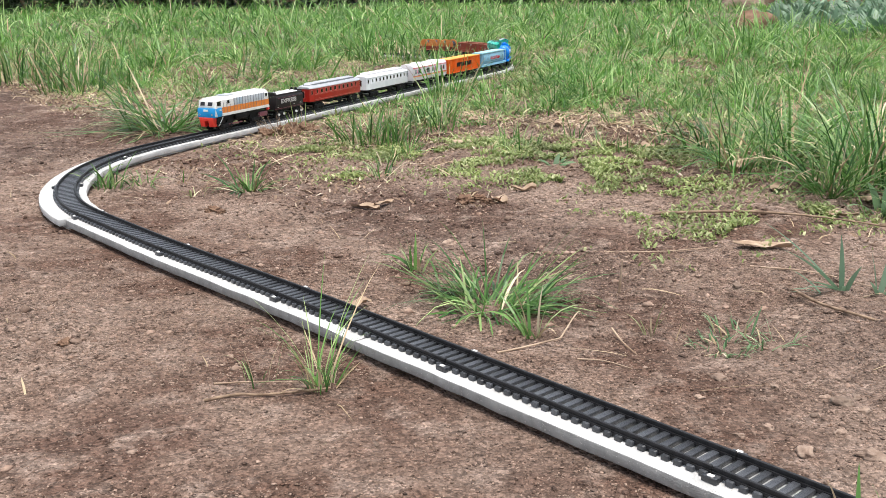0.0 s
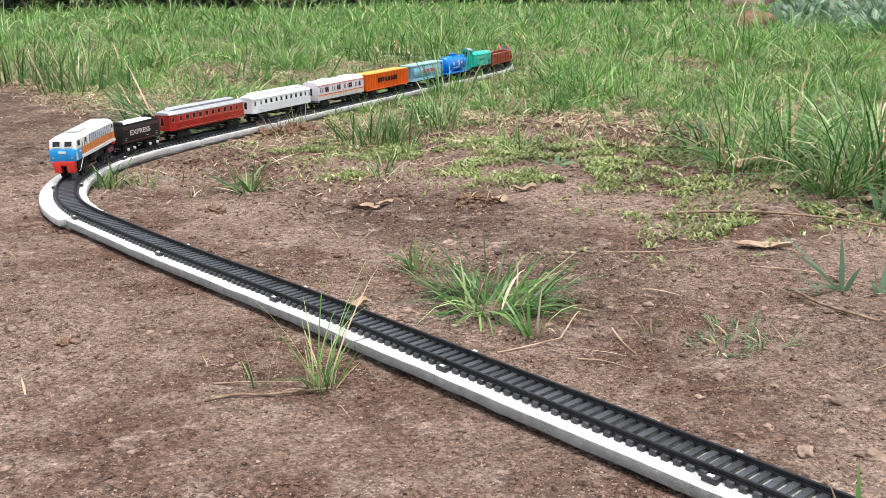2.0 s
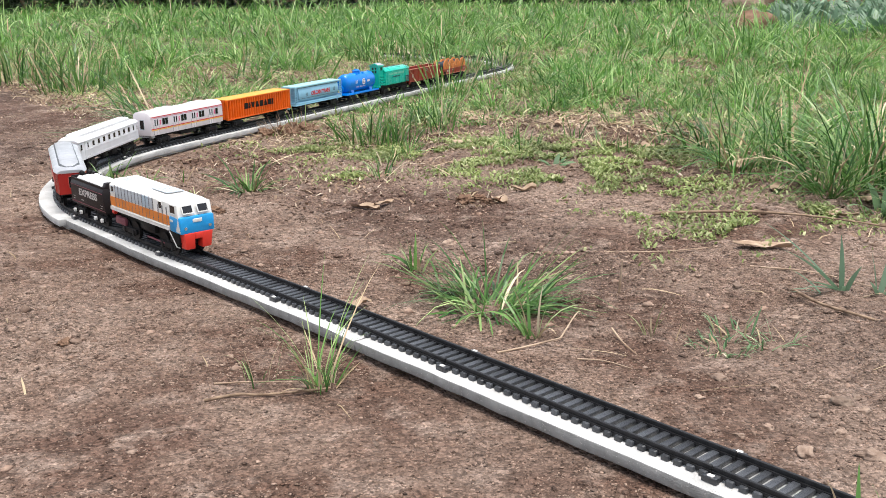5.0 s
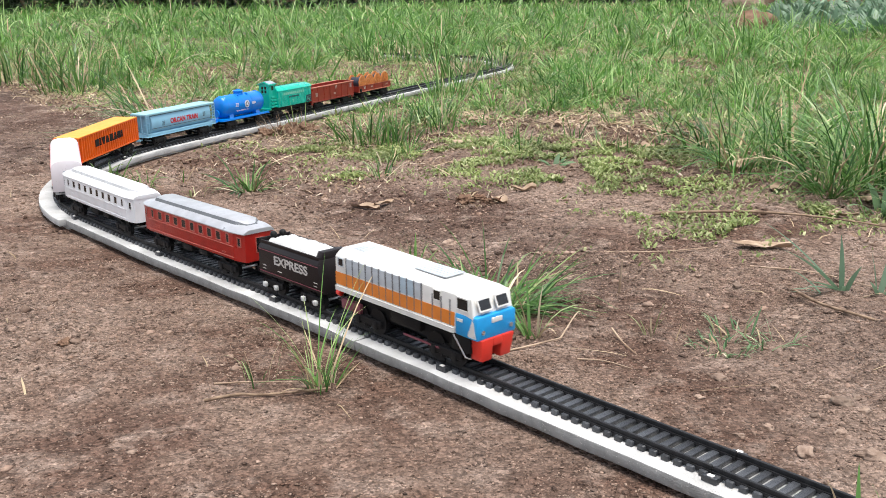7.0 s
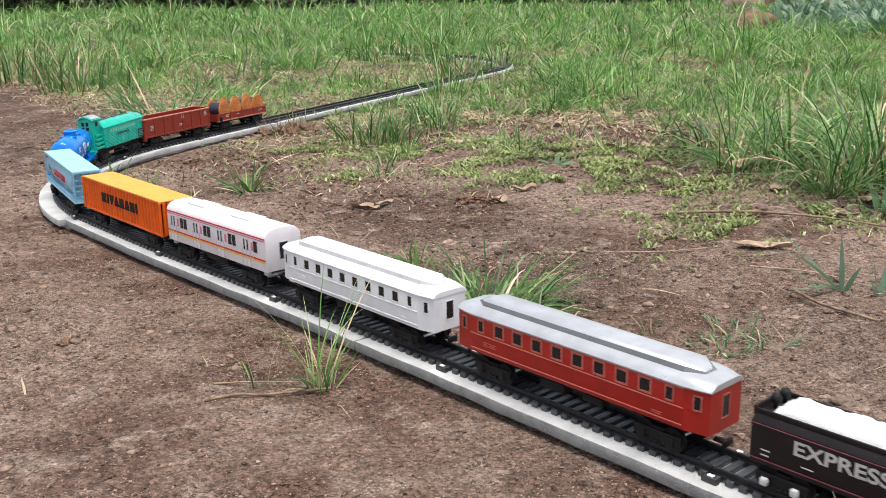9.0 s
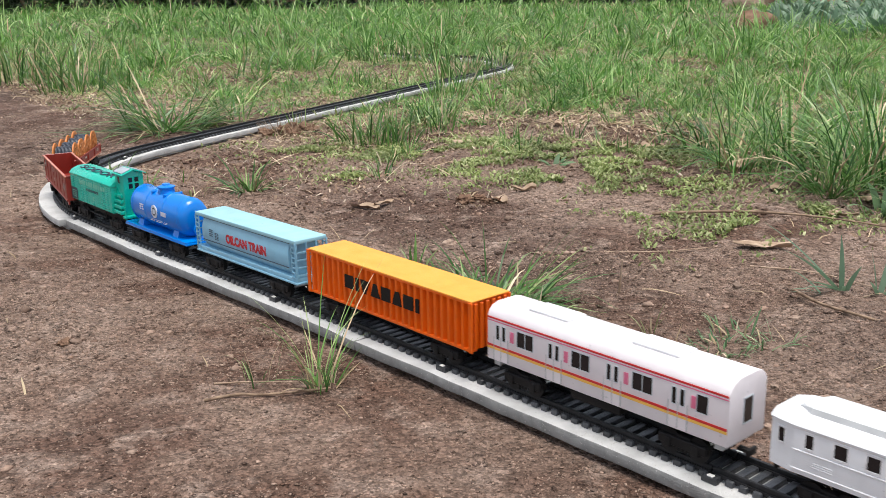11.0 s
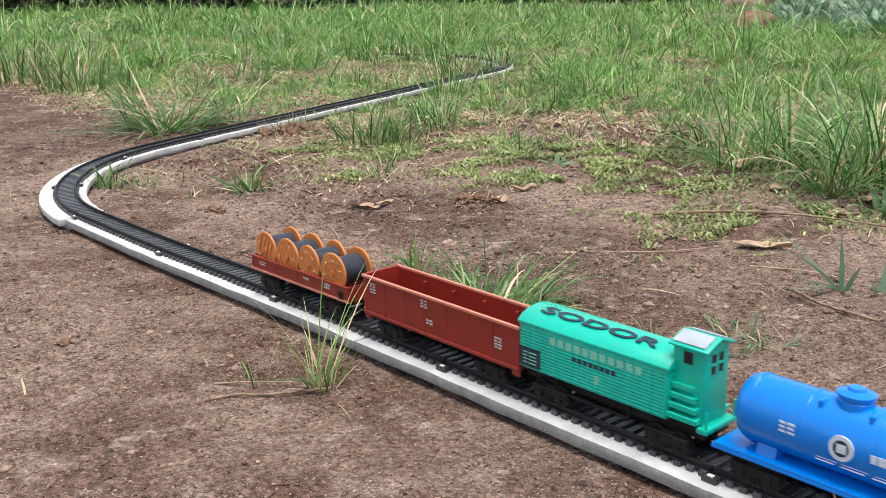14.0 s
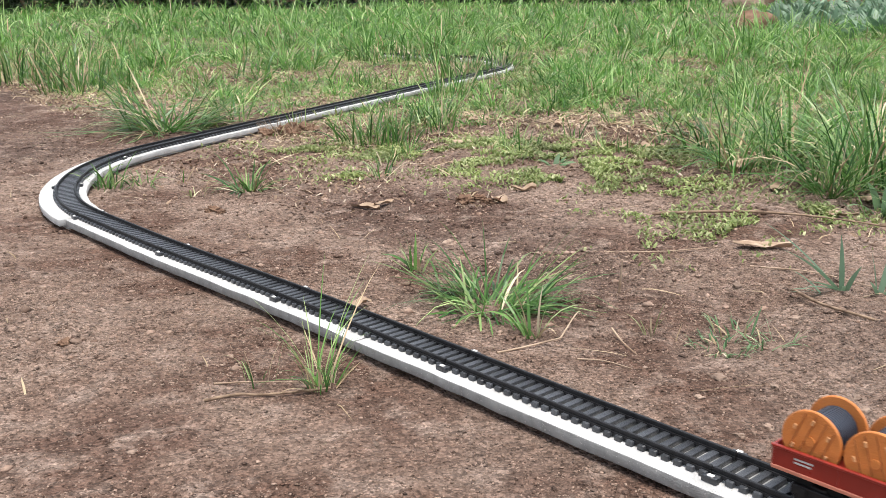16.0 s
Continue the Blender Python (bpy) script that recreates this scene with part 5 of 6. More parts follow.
def coach(name, label, body, line, roof, band, length):
    car = wagon(name, label, "toy coach")
    h, W = length / 2 - 0.0028, 0.0142
    v0 = h - 0.0105
    bm = prism(fresh(), [(-W, 0.0122), (W, 0.0122), (W, 0.0302), (-W, 0.0302)], -v0, v0, 0.0003)
    part("body", bm, body, car)
    for sg in (-1, 1):
        o = [(-W + 0.0004, 0.0120), (W - 0.0004, 0.0120), (W - 0.0004, 0.0296), (0.0085, 0.0312), (-0.0085, 0.0312), (-W + 0.0004, 0.0296)]
        bm = loft(fresh(), [(sg * v0, o), (sg * (v0 + 0.002), shaped(o, 0.97)), (sg * (h - 0.0015), shaped(o, 0.86)), (sg * h, shaped(o, 0.84))])
        end = part("vestibule", bm, body, car)
        pair = window_pair(0.0026, 0.0052, 0.0006, line)
        for sd in (-1, 1):
            put_window(end, pair, side(sg * (h - 0.0050), 0.0245, W - 0.0013, sd) @ pose(0, 0, 0, 0, 0, -11.5 * sg * sd))
        put_window(end, window_pair(0.0050, 0.0090, 0.0005, line), pose(sg * h, 0, 0.0220, 0, 0, 90 * sg))
    o = [(-W - 0.0007, 0.0298), (W + 0.0007, 0.0298), (W + 0.0008, 0.0304), (W - 0.0004, 0.0318), (W - 0.0022, 0.0330), (0.0094, 0.0339), (-0.0094, 0.0339), (-W + 0.0022, 0.0330), (-W + 0.0004, 0.0318), (-W - 0.0008, 0.0304)]
    part("roof", loft(fresh(), [(-h - 0.0004, shaped(o, 0.82, 0.62, 0.0296)), (-h + 0.005, shaped(o, 0.93, 0.9, 0.0298)), (-h + 0.011, o), (h - 0.011, o), (h - 0.005, shaped(o, 0.93, 0.9, 0.0298)), (h + 0.0004, shaped(o, 0.82, 0.62, 0.0296))]), roof, car, "smooth curved painted roof", None, 50)
    o = [(-0.0098, 0.0334), (0.0098, 0.0334), (0.0083, 0.0357), (-0.0083, 0.0357)]
    part("clerestory", loft(fresh(), [(-h + 0.007, shaped(o, 0.45, 0.1, 0.0336)), (-h + 0.014, o), (h - 0.014, o), (h - 0.007, shaped(o, 0.45, 0.1, 0.0336))]), band, car, "raised band along the roof")
    o = [(-0.0084, 0.0355), (0.0084, 0.0355), (0.0081, 0.0360), (0.0055, 0.0367), (0.0, 0.0371), (-0.0055, 0.0367), (-0.0081, 0.0360)]
    part("clerestory_roof", loft(fresh(), [(-h + 0.008, shaped(o, 0.4, 0.1, 0.0338)), (-h + 0.0145, o), (h - 0.0145, o), (h - 0.008, shaped(o, 0.4, 0.1, 0.0338))]), roof, car, "", None, 50)
    pair = window_pair(0.0049, 0.0050, 0.0009, line)
    n = 10
    for sd in (-1, 1):
        for i in range(n):
            x = -v0 + 0.0065 + (2 * v0 - 0.013) * i / (n - 1)
            narrow = i in (0, n - 1)
            m = side(x, 0.0255, W, sd)
            put_window(car, pair, m @ Matrix.Diagonal((0.62 if narrow else 1, 1, 1, 1)))
        for z, t in ((0.0212, 0.0005), (0.0141, 0.0005), (0.0294, 0.0006)):
            part("beading", box(fresh(), -v0, v0, -0.0004, 0.0002, -t / 2, t / 2, 0.0001, 1), line, car, "", side(0, z, W, sd))
        bars([0.003, 0.004], 0.0003, 0.001, 3, 0.0008, line, car, side(-v0 + 0.012, 0.0182, W, sd))
        bars([0.005], 0.0003, 0.001, 2, 0.0008, line, car, side(v0 - 0.012, 0.0162, W, sd))
    bm = box(fresh(), -v0, v0, -0.0095, 0.0095, 0.0090, 0.0124, 0.0005)
    box(bm, -0.0180, -0.0040, -0.0105, 0.0105, 0.0058, 0.0100, 0.0008)
    box(bm, 0.0060, 0.0170, -0.0105, 0.0105, 0.0064, 0.0100, 0.0008)
    part("underframe", bm, P_BLACK, car)
    for sg in (-1, 1):
        coupling(car, sg * (h - 0.004), sg)
    x = h - 0.024
    return car, [truck(car, x, 0.0135), truck(car, -x, 0.0135)]


def commuter_car():
    car = wagon("toy_commuter_car", "pinkish-white toy commuter train car with red and yellow lines", "toy coach")
    h, W = 0.0668, 0.0138
    out = [(-W, 0.0115), (W, 0.0115), (W, 0.0325), (W - 0.0012, 0.0348), (W - 0.0035, 0.0366), (W - 0.0075, 0.0377), (-W + 0.0075, 0.0377), (-W + 0.0035, 0.0366), (-W + 0.0012, 0.0348), (-W, 0.0325)]
    part("body", prism(fresh(), out, -h, h, 0.0004), P_EMU, car)
    wide, narrow = window_pair(0.0049, 0.0070, 0.0003, P_PANEL), window_pair(0.0018, 0.0066, 0.0003, P_PANEL)
    for sd in (-1, 1):
        for i in range(4):
            x = -0.0575 + i * 0.0336
            leaf = part("door", plate(0.0092, 0.0188, 0.0002), P_EMU, car, "", side(sd * -1 * x, 0.0213, W, sd))
            for k in (-1, 1):
                put_window(leaf, narrow, pose(k * 0.0020, -0.0002, 0.0042))
            for k in (-0.0046, 0, 0.0046):
                part("door_edge", plate(0.0003, 0.0110, 0.0003), P_ROOFPALE, leaf, "", pose(k, -0.0001, -0.0036))
            part("pink_sign", plate(0.0022, 0.0050, 0.0003), P_PINK, car, "pink printed sign", side(sd * -1 * x - sd * 0.0072 * (1), 0.0252, W, sd))
            if i < 3:
                for k in (0.0130, 0.0181):
                    put_window(car, wide, side(sd * -1 * (x + k), 0.0255, W, sd))
            else:
                put_window(car, wide, side(sd * -1 * (x + 0.0113), 0.0255, W, sd))
        for z, t, mt in ((0.0318, 0.0008, P_STRIPER), (0.0305, 0.0004, P_PINK), (0.0186, 0.0010, P_STRIPER), (0.0174, 0.0011, P_STRIPEY)):
            part("colour_line", plate(2 * h - 0.001, t, 0.00028), mt, car, "", side(0, z, W, sd))
        bars([0.003], 0.0006, 0.001, 1, 0.001, P_ROOFPALE, car, side(0.006, 0.0140, W, sd))
    for x in (-0.034, 0.026):
        bm = box(fresh(), x - 0.0120, x + 0.0120, -0.0068, 0.0068, 0.0374, 0.0388, 0.0005)
        rod(bm, (x + 0.0035, 0, 0.0386), (x + 0.0035, 0, 0.0391), 0.0045, 20)
        part("air_conditioner", bm, P_COACHWHITE, car, "grey-white roof air conditioner with a round fan cover")
    for sg in (-1, 1):
        put_window(car, window_pair(0.0062, 0.0100, 0.0005, P_PANEL), pose(sg * h, 0, 0.0235, 0, 0, 90 * sg))
        coupling(car, sg * (h - 0.003), sg)
    bm = box(fresh(), -h + 0.003, h - 0.003, -0.0095, 0.0095, 0.0090, 0.0117, 0.0005)
    box(bm, -0.016, 0.012, -0.0110, 0.0110, 0.0062, 0.0100, 0.0006)
    part("underframe", bm, P_BLACK, car)
    for sg in (-1, 1):
        part("step", box(fresh(), sg * (h - 0.005) - 0.002, sg * (h - 0.005) + 0.002, -0.012, 0.012, 0.0086, 0.0116, 0.0004), P_ROOFPALE, car)
    return car, [truck(car, 0.0450, 0.0130), truck(car, -0.0450, 0.0130)]


def container_car():
    car = wagon("toy_container_wagon", "orange corrugated toy container on a black flat wagon")
    h, W, z0, z1 = 0.0654, 0.0142, 0.0104, 0.0352
    box_ = part("container", box(fresh(), -h + 0.001, h - 0.001, -W + 0.0040, W - 0.0040, z0 + 0.0006, z1 - 0.0006), P_BOX, car, "orange container core")
    n = 26
    for sd in (-1, 1):
        bm = fresh()
        pts = []
        pitch = (2 * h - 0.004) / n
        for i in range(n):
            x = -h + 0.002 + i * pitch
            pts += [(x, 0.0011), (x + pitch * 0.34, 0.0011), (x + pitch * 0.5, -0.0012), (x + pitch * 0.84, -0.0012)]
        pts.append((h - 0.002, 0.0011))
        lo = [bm.verts.new((x, sd * (W - 0.0010 + d), z0 + 0.0012)) for x, d in pts]
        hi = [bm.verts.new((x, sd * (W - 0.0010 + d), z1 - 0.0010)) for x, d in pts]
        for i in range(len(pts) - 1):
            bm.faces.new((lo[i], lo[i + 1], hi[i + 1], hi[i]) if sd < 0 else (lo[i + 1], lo[i], hi[i], hi[i + 1]))
        part("corrugated_side", bm, P_BOX, box_, "orange corrugated flank", None, None)
        bm = fresh()
        box(bm, -h, h, min(sd * (W - 0.0045), sd * (W + 0.0002)), max(sd * (W - 0.0045), sd * (W + 0.0002)), z0, z0 + 0.0014, 0.0002, 1)
        box(bm, -h, h, min(sd * (W - 0.0045), sd * (W + 0.0002)), max(sd * (W - 0.0045), sd * (W + 0.0002)), z1 - 0.0013, z1 - 0.0003, 0.0002, 1)
        part("rail", bm, P_BOX, box_)
        for sg in (-1, 1):
            part("corner_post", box(fresh(), sg * h - 0.0012, sg * h + 0.0012, sd * W - 0.0012, sd * W + 0.0003, z0, z1, 0.0003, 1), P_BOX, box_)
        m = side(0.003 if sd < 0 else -0.003, 0.0243, W + 0.0001, sd)
        for k, kind in enumerate("blVAbAbl"):
            w, hh = (0.0026 if kind == "l" else 0.0076) / 2, 0.0036
            pts = {"b": ((-w, -hh), (w, -hh), (w, hh), (-w, hh)), "l": ((-w, -hh), (w, -hh), (w, hh), (-w, hh)), "V": ((-0.0012, -hh), (0.0012, -hh), (w, hh), (-w, hh)), "A": ((-w, -hh), (w, -hh), (0.0014, hh), (-0.0014, hh))}[kind]
            bm = fresh()
            a = [bm.verts.new((x, -0.0003, z)) for x, z in pts]
            b = [bm.verts.new((x, 0.0003, z)) for x, z in pts]
            bm.faces.new(a)
            bm.faces.new(b[::-1])
            for j in range(4):
                bm.faces.new((a[j], b[j], b[(j + 1) % 4], a[(j + 1) % 4]))
            bmesh.ops.recalc_face_normals(bm, faces=bm.faces)
            part("printed_block", bm, P_PRINT, box_, "plain black printed shape", m @ pose((-0.0315, -0.0247, -0.0180, -0.0092, -0.0004, 0.0084, 0.0172, 0.0240)[k], 0, 0))
    for sg in (-1, 1):
        bm = fresh()
        for i in range(6):
            y = -0.011 + i * 0.0044
            box(bm, sg * h - 0.0008, sg * h + 0.0006, y - 0.0012, y + 0.0012, z0 + 0.001, z1 - 0.001, 0.0003, 1)
        part("container_end", bm, P_BOX, box_)
        coupling(car, sg * (h - 0.003), sg)
    part("container_roof", box(fresh(), -h - 0.0002, h + 0.0002, -W - 0.0002, W + 0.0002, z1 - 0.0003, z1 + 0.0005, 0.0002, 1), P_BOXTOP, box_, "flat container roof, its orange yellowed by painted toplight")
    part("flat_bed", box(fresh(), -h + 0.002, h - 0.002, -0.0105, 0.0105, 0.0082, 0.0104, 0.0003), P_BLACK, car)
    return car, [truck(car, 0.0450), truck(car, -0.0450)]


def hopper_car():
    car = wagon("toy_hopper_wagon", "pale blue toy hopper wagon with red lettering and end ladders")
    h = 0.0650
    half = [(0.0078, 0.0140), (0.0105, 0.0158), (0.0122, 0.0182), (0.0130, 0.0212), (0.0132, 0.0245), (0.0128, 0.0280), (0.0118, 0.0312), (0.0104, 0.0340)]
    out = [(-0.0078, 0.0140)] + half + [(-y, z) for y, z in half[:0:-1]]
    part("body", prism(fresh(), out, -0.0560, 0.0560, 0.0003), P_HOPPER, car)
    part("roof", box(fresh(), -h, h, -0.0130, 0.0130, 0.0338, 0.0362, 0.0005), P_HOPPERTOP, car, "pale mint-blue flat roof")
    bm = box(fresh(), -h, h, -0.0128, 0.0128, 0.0106, 0.0140, 0.0005)
    box(bm, -h - 0.0008, h + 0.0008, -0.0136, 0.0136, 0.0100, 0.0112, 0.0003)
    part("sill", bm, P_HOPPER, car)
    for sg in (-1, 1):
        bm = prism(fresh(), [(-0.0062, 0.0135), (0.0062, 0.0135), (0.0100, 0.0340), (-0.0100, 0.0340)], min(sg * 0.0555, sg * 0.0590), max(sg * 0.0555, sg * 0.0590), 0.0003)
        part("end_slope", bm, P_HOPPER, car)
        for sd in (-1, 1):
            bm = fresh()
            for k in (-0.0022, 0.0022):
                box(bm, sg * 0.0625 + k - 0.0004, sg * 0.0625 + k + 0.0004, sd * 0.0128 - 0.0004, sd * 0.0128 + 0.0004, 0.0110, 0.0345)
            for i in range(7):
                box(bm, sg * 0.0625 - 0.0022, sg * 0.0625 + 0.0022, sd * 0.0128 - 0.0003, sd * 0.0128 + 0.0003, 0.0135 + i * 0.003, 0.0142 + i * 0.003)
            part("ladder", bm, P_HOPPER, car, "pale blue moulded ladder", None, None)
            bm = fresh()
            for y in (0.004, 0.0122):
                box(bm, sg * h - 0.0005, sg * h + 0.0005, sd * y - 0.0004, sd * y + 0.0004, 0.0110, 0.0345)
            for i in range(4):
                box(bm, sg * h - 0.0004, sg * h + 0.0004, min(sd * 0.004, sd * 0.0122), max(sd * 0.004, sd * 0.0122), 0.0150 + i * 0.0045, 0.0157 + i * 0.0045)
            part("end_rail", bm, P_HOPPER, car, "", None, None)
        coupling(car, sg * (h - 0.003), sg, P_HOPPER)
    for sd in (-1, 1):
        part("lettering", letters("OILCAN TRAIN", 0.0076, P_REDTEXT, 0.0003), None, car, "red capital lettering", side(0.004 if sd < 0 else -0.004, 0.0240, 0.01325, sd) @ pose(0, 0, 0, 90))
        part("colour_line", plate(0.1120, 0.0005, 0.0003), P_HOPLINE, car, "dark line", side(0, 0.0190, 0.01245, sd))
        part("colour_line", plate(0.1130, 0.0008, 0.0003), P_HOPLINE, car, "dark line under the roof", side(0, 0.0334, 0.0112, sd))
        bars([0.0050], 0.0007, 0.001, 4, 0.0013, P_HOPLINE, car, side(-0.0430 * -sd * -1 if sd > 0 else -0.0430, 0.0268, 0.0132, sd))
        bars([0.0018, 0.0020], 0.0005, 0.0007, 5, 0.0010, P_HOPLINE, car, side(-0.0350 if sd < 0 else 0.0350, 0.0255, 0.0132, sd))
    part("underframe", box(fresh(), -0.050, 0.050, -0.0080, 0.0080, 0.0080, 0.0106, 0.0004), P_BLACK, car)
    return car, [truck(car, 0.0430), truck(car, -0.0430)]


def tank_car():
    car = wagon("toy_tank_wagon", "glossy blue plastic toy tank wagon with white printed marks")
    h = 0.0490
    bm = box(fresh(), -h, h, -0.0140, 0.0140, 0.0104, 0.0124, 0.0005)
    box(bm, -h - 0.0008, h + 0.0008, -0.0142, 0.0142, 0.0098, 0.0110, 0.0003)
    box(bm, h - 0.001, h + 0.006, -0.0035, 0.0035, 0.0085, 0.0105, 0.0005)
    part("platform", bm, P_TANK, car, "flat blue platform")
    R, L = 0.0134, 0.0425
    prof = [(0.0006, -L - 0.0012), (R * 0.45, -L - 0.0009), (R * 0.75, -L + 0.0002), (R * 0.92, -L + 0.0020), (R, -L + 0.0052), (R, L - 0.0052), (R * 0.92, L - 0.0020), (R * 0.75, L - 0.0002), (R * 0.45, L + 0.0009), (0.0006, L + 0.0012)]
    bm = lathe(fresh(), prof, pose(0, 0, 0.0262, 0, 90, 0), 40)
    bmesh.ops.recalc_face_normals(bm, faces=bm.faces)
    tank = part("tank", bm, P_TANK, car, "glossy blue tank barrel", None, 50)
    bm = lathe(fresh(), [(0.0068, 0.0375), (0.0066, 0.0405), (0.0062, 0.0408), (0.0062, 0.0420), (0.0070, 0.0422), (0.0070, 0.0430), (0.0052, 0.0436), (0.0034, 0.0440), (0.0030, 0.0450), (0.0006, 0.0452)], Matrix.Identity(4), 28)
    bmesh.ops.recalc_face_normals(bm, faces=bm.faces)
    part("dome", bm, P_TANK, tank, "round filler dome with lid", None, 40)
    for x in (-0.0095, 0.0095):
        bm = fresh()
        rod(bm, (x, -0.0078, 0.0385), (x, 0.0078, 0.0385), 0.0010, 10)
        for sd in (-1, 1):
            rod(bm, (x, sd * 0.0078, 0.0365), (x, sd * 0.0078, 0.0392), 0.0008, 8)
        part("handrail", bm, P_TANK, tank)
    for x in (-0.036, -0.014, 0.014, 0.036):
        bm = lathe(fresh(), [(R, -0.0005), (R + 0.0003, -0.0003), (R + 0.0003, 0.0003), (R, 0.0005)], pose(x, 0, 0.0262, 0, 90, 0), 40)
        part("band", bm, P_TANK, tank)
    for x in (-0.028, 0.028):
        part("saddle", prism(fresh(), [(-0.0110, 0.0122), (0.0110, 0.0122), (0.0095, 0.0165), (0, 0.0140), (-0.0095, 0.0165)], x - 0.004, x + 0.004), P_TANK, car)
    part("brake_wheel", rod(fresh(), (h - 0.0032, 0, 0.0190), (h - 0.0012, 0, 0.0190), 0.0046, 22), P_TANK, car)
    part("brake_post", rod(fresh(), (h - 0.0022, 0, 0.0120), (h - 0.0022, 0, 0.0190), 0.0008), P_TANK, car)
    for sd in (-1, 1):
        m = side(0.002 * -sd, 0.0268, R + 0.0001, sd)
        part("printed_disc", rod(fresh(), (0, -0.0003, 0), (0, 0.0004, 0), 0.0046, 28), P_PRINTWHITE, tank, "round white printed badge", m)
        part("printed_disc", rod(fresh(), (0, -0.0004, 0), (0, 0.0003, 0), 0.0030, 20), P_NAVY, tank, "dark centre of the badge", m)
        part("printed_mark", prism(fresh(), [(-0.0002, -0.0016), (0.0002, -0.0016), (0.0002, 0.0016), (-0.0002, 0.0016)], -0.0016, 0.0020), P_PRINTWHITE, tank, "small pale mark in the badge", m @ pose(0, -0.0004, 0))
        bars([0.0026, 0.0030], 0.0009, 0.0006, 3, 0.0016, P_PRINTWHITE, tank, side(sd * 0.0190 * 1 if sd < 0 else 0.0190, 0.0290, R - 0.0001, sd))
        bars([0.0020, 0.0030, 0.0016], 0.0030, 0.0005, 1, 0.0014, P_PRINTWHITE, tank, side(0.0165 if sd < 0 else -0.0165, 0.0268, R + 0.0001, sd))
        bars([0.008, 0.010, 0.006], 0.0004, 0.0015, 2, 0.0010, P_PRINTWHITE, tank, side(0.006, 0.0206, R - 0.0014, sd, -24 * 1))
    part("underframe", box(fresh(), -0.044, 0.044, -0.0060, 0.0060, 0.0078, 0.0104, 0.0004), P_BLACK, car)
    coupling(car, -h + 0.001, -1)
    return car, [truck(car, 0.0310), truck(car, -0.0310)]


def brake_van():
    car = wagon("toy_brake_van", "sea-green toy covered van with raised lookout cabin and dark roof lettering")
    x0, x1, W = -0.0515, 0.0330, 0.0138
    body = part("body", prism(fresh(), [(-W, 0.0135), (W, 0.0135), (W, 0.0342), (-W, 0.0342)], x0, x1, 0.0003), P_GREEN, car)
    slat = mesh_of("board_slat", box(fresh(), -0.0416, 0.0416, -0.00045, 0.0002, -0.00055, 0.00055, 0.00022, 1), P_GREEN)
    for sd in (-1, 1):
        for i in range(13):
            part("board_slat", slat, None, body, "", pose((x0 + x1) / 2, sd * W, 0.0148 + i * 0.00145, 0, 0, 0 if sd < 0 else 180))
        part("placard", plate(0.0130, 0.0090, 0.0006), P_NAVY, body, "black placard with worn print", side(x0 + 0.0072, 0.0190, W, sd))
        bars([0.003, 0.005], 0.0004, 0.0008, 4, 0.0016, P_GREENPRINT, body, side(x0 + 0.0072, 0.0212, W + 0.0006, sd))
        bars([0.0034] * 11, 0.0034, 0.0015, 1, 0.001, P_GREENPRINT, body, side(-0.006, 0.0300, W + 0.0003, sd))
        bars([0.0024] * 8, 0.0020, 0.0008, 1, 0.001, P_NAVY, body, side(-0.006, 0.0252, W + 0.0003, sd))
        bars([0.0030], 0.0016, 0.0008, 2, 0.0020, P_GREENPRINT, body, side(-0.004, 0.0204, W + 0.0003, sd))
        part("sliding_door", box(fresh(), -0.0075, 0.0075, -0.0005, 0.0001, -0.0085, 0.0085, 0.0002, 1), P_GREEN, body, "", side(-0.006, 0.0232, W, sd) @ pose(0, 0.0003, 0))
        part("truss_bar", rod(fresh(), (-0.030, sd * 0.0110, 0.0068), (0.012, sd * 0.0110, 0.0068), 0.0007, 8), P_BLACK, car)
        for k in (-0.030, 0.012):
            part("truss_post", rod(fresh(), (k, sd * 0.0110, 0.0068), (k, sd * 0.0110, 0.0130), 0.0006, 8), P_BLACK, car)
    out = [(W + 0.0008, 0.0338), (W + 0.0008, 0.0350), (W - 0.0022, 0.0374), (W - 0.0070, 0.0391), (0, 0.0398), (-W + 0.0070, 0.0391), (-W + 0.0022, 0.0374), (-W - 0.0008, 0.0350), (-W - 0.0008, 0.0338)]
    part("roof", prism(fresh(), out, x0 - 0.0008, x1 + 0.0008, 0.0003), P_GREEN, car, "arched sea-green roof with a bright sheen", None, 45)
    me = letters("SODOR", 0.0150, P_NAVY, 0.00035)
    part("lettering", me, None, car, "large dark capitals on the roof", pose(-0.011, -0.0048, 0.03975, 5.0) @ Matrix.Diagonal((1.28, 0.66, 1, 1)))
    cabin = part("lookout_cabin", prism(fresh(), [(-0.0092, 0.0140), (0.0092, 0.0140), (0.0092, 0.0445), (0, 0.0470), (-0.0092, 0.0445)], 0.0325, 0.0480, 0.0004), P_GREEN, car, "tall narrow lookout cabin")
    for i, z in enumerate((0.0160, 0.0200, 0.0240, 0.0280)):
        for sd in (-1, 1):
            part("step", box(fresh(), 0.0330, 0.0475 - 0.001 * i, min(sd * 0.009, sd * (0.0134 - 0.0008 * i)), max(sd * 0.009, sd * (0.0134 - 0.0008 * i)), z - 0.0012, z + 0.0012, 0.0003, 1), P_GREEN, cabin)
    part("cabin_roof", prism(fresh(), [(-0.0112, 0.0440), (-0.0112, 0.0448), (0, 0.0484), (0.0112, 0.0448), (0.0112, 0.0440), (0, 0.0474)], 0.0310, 0.0500, 0.0002), P_GREEN, cabin)
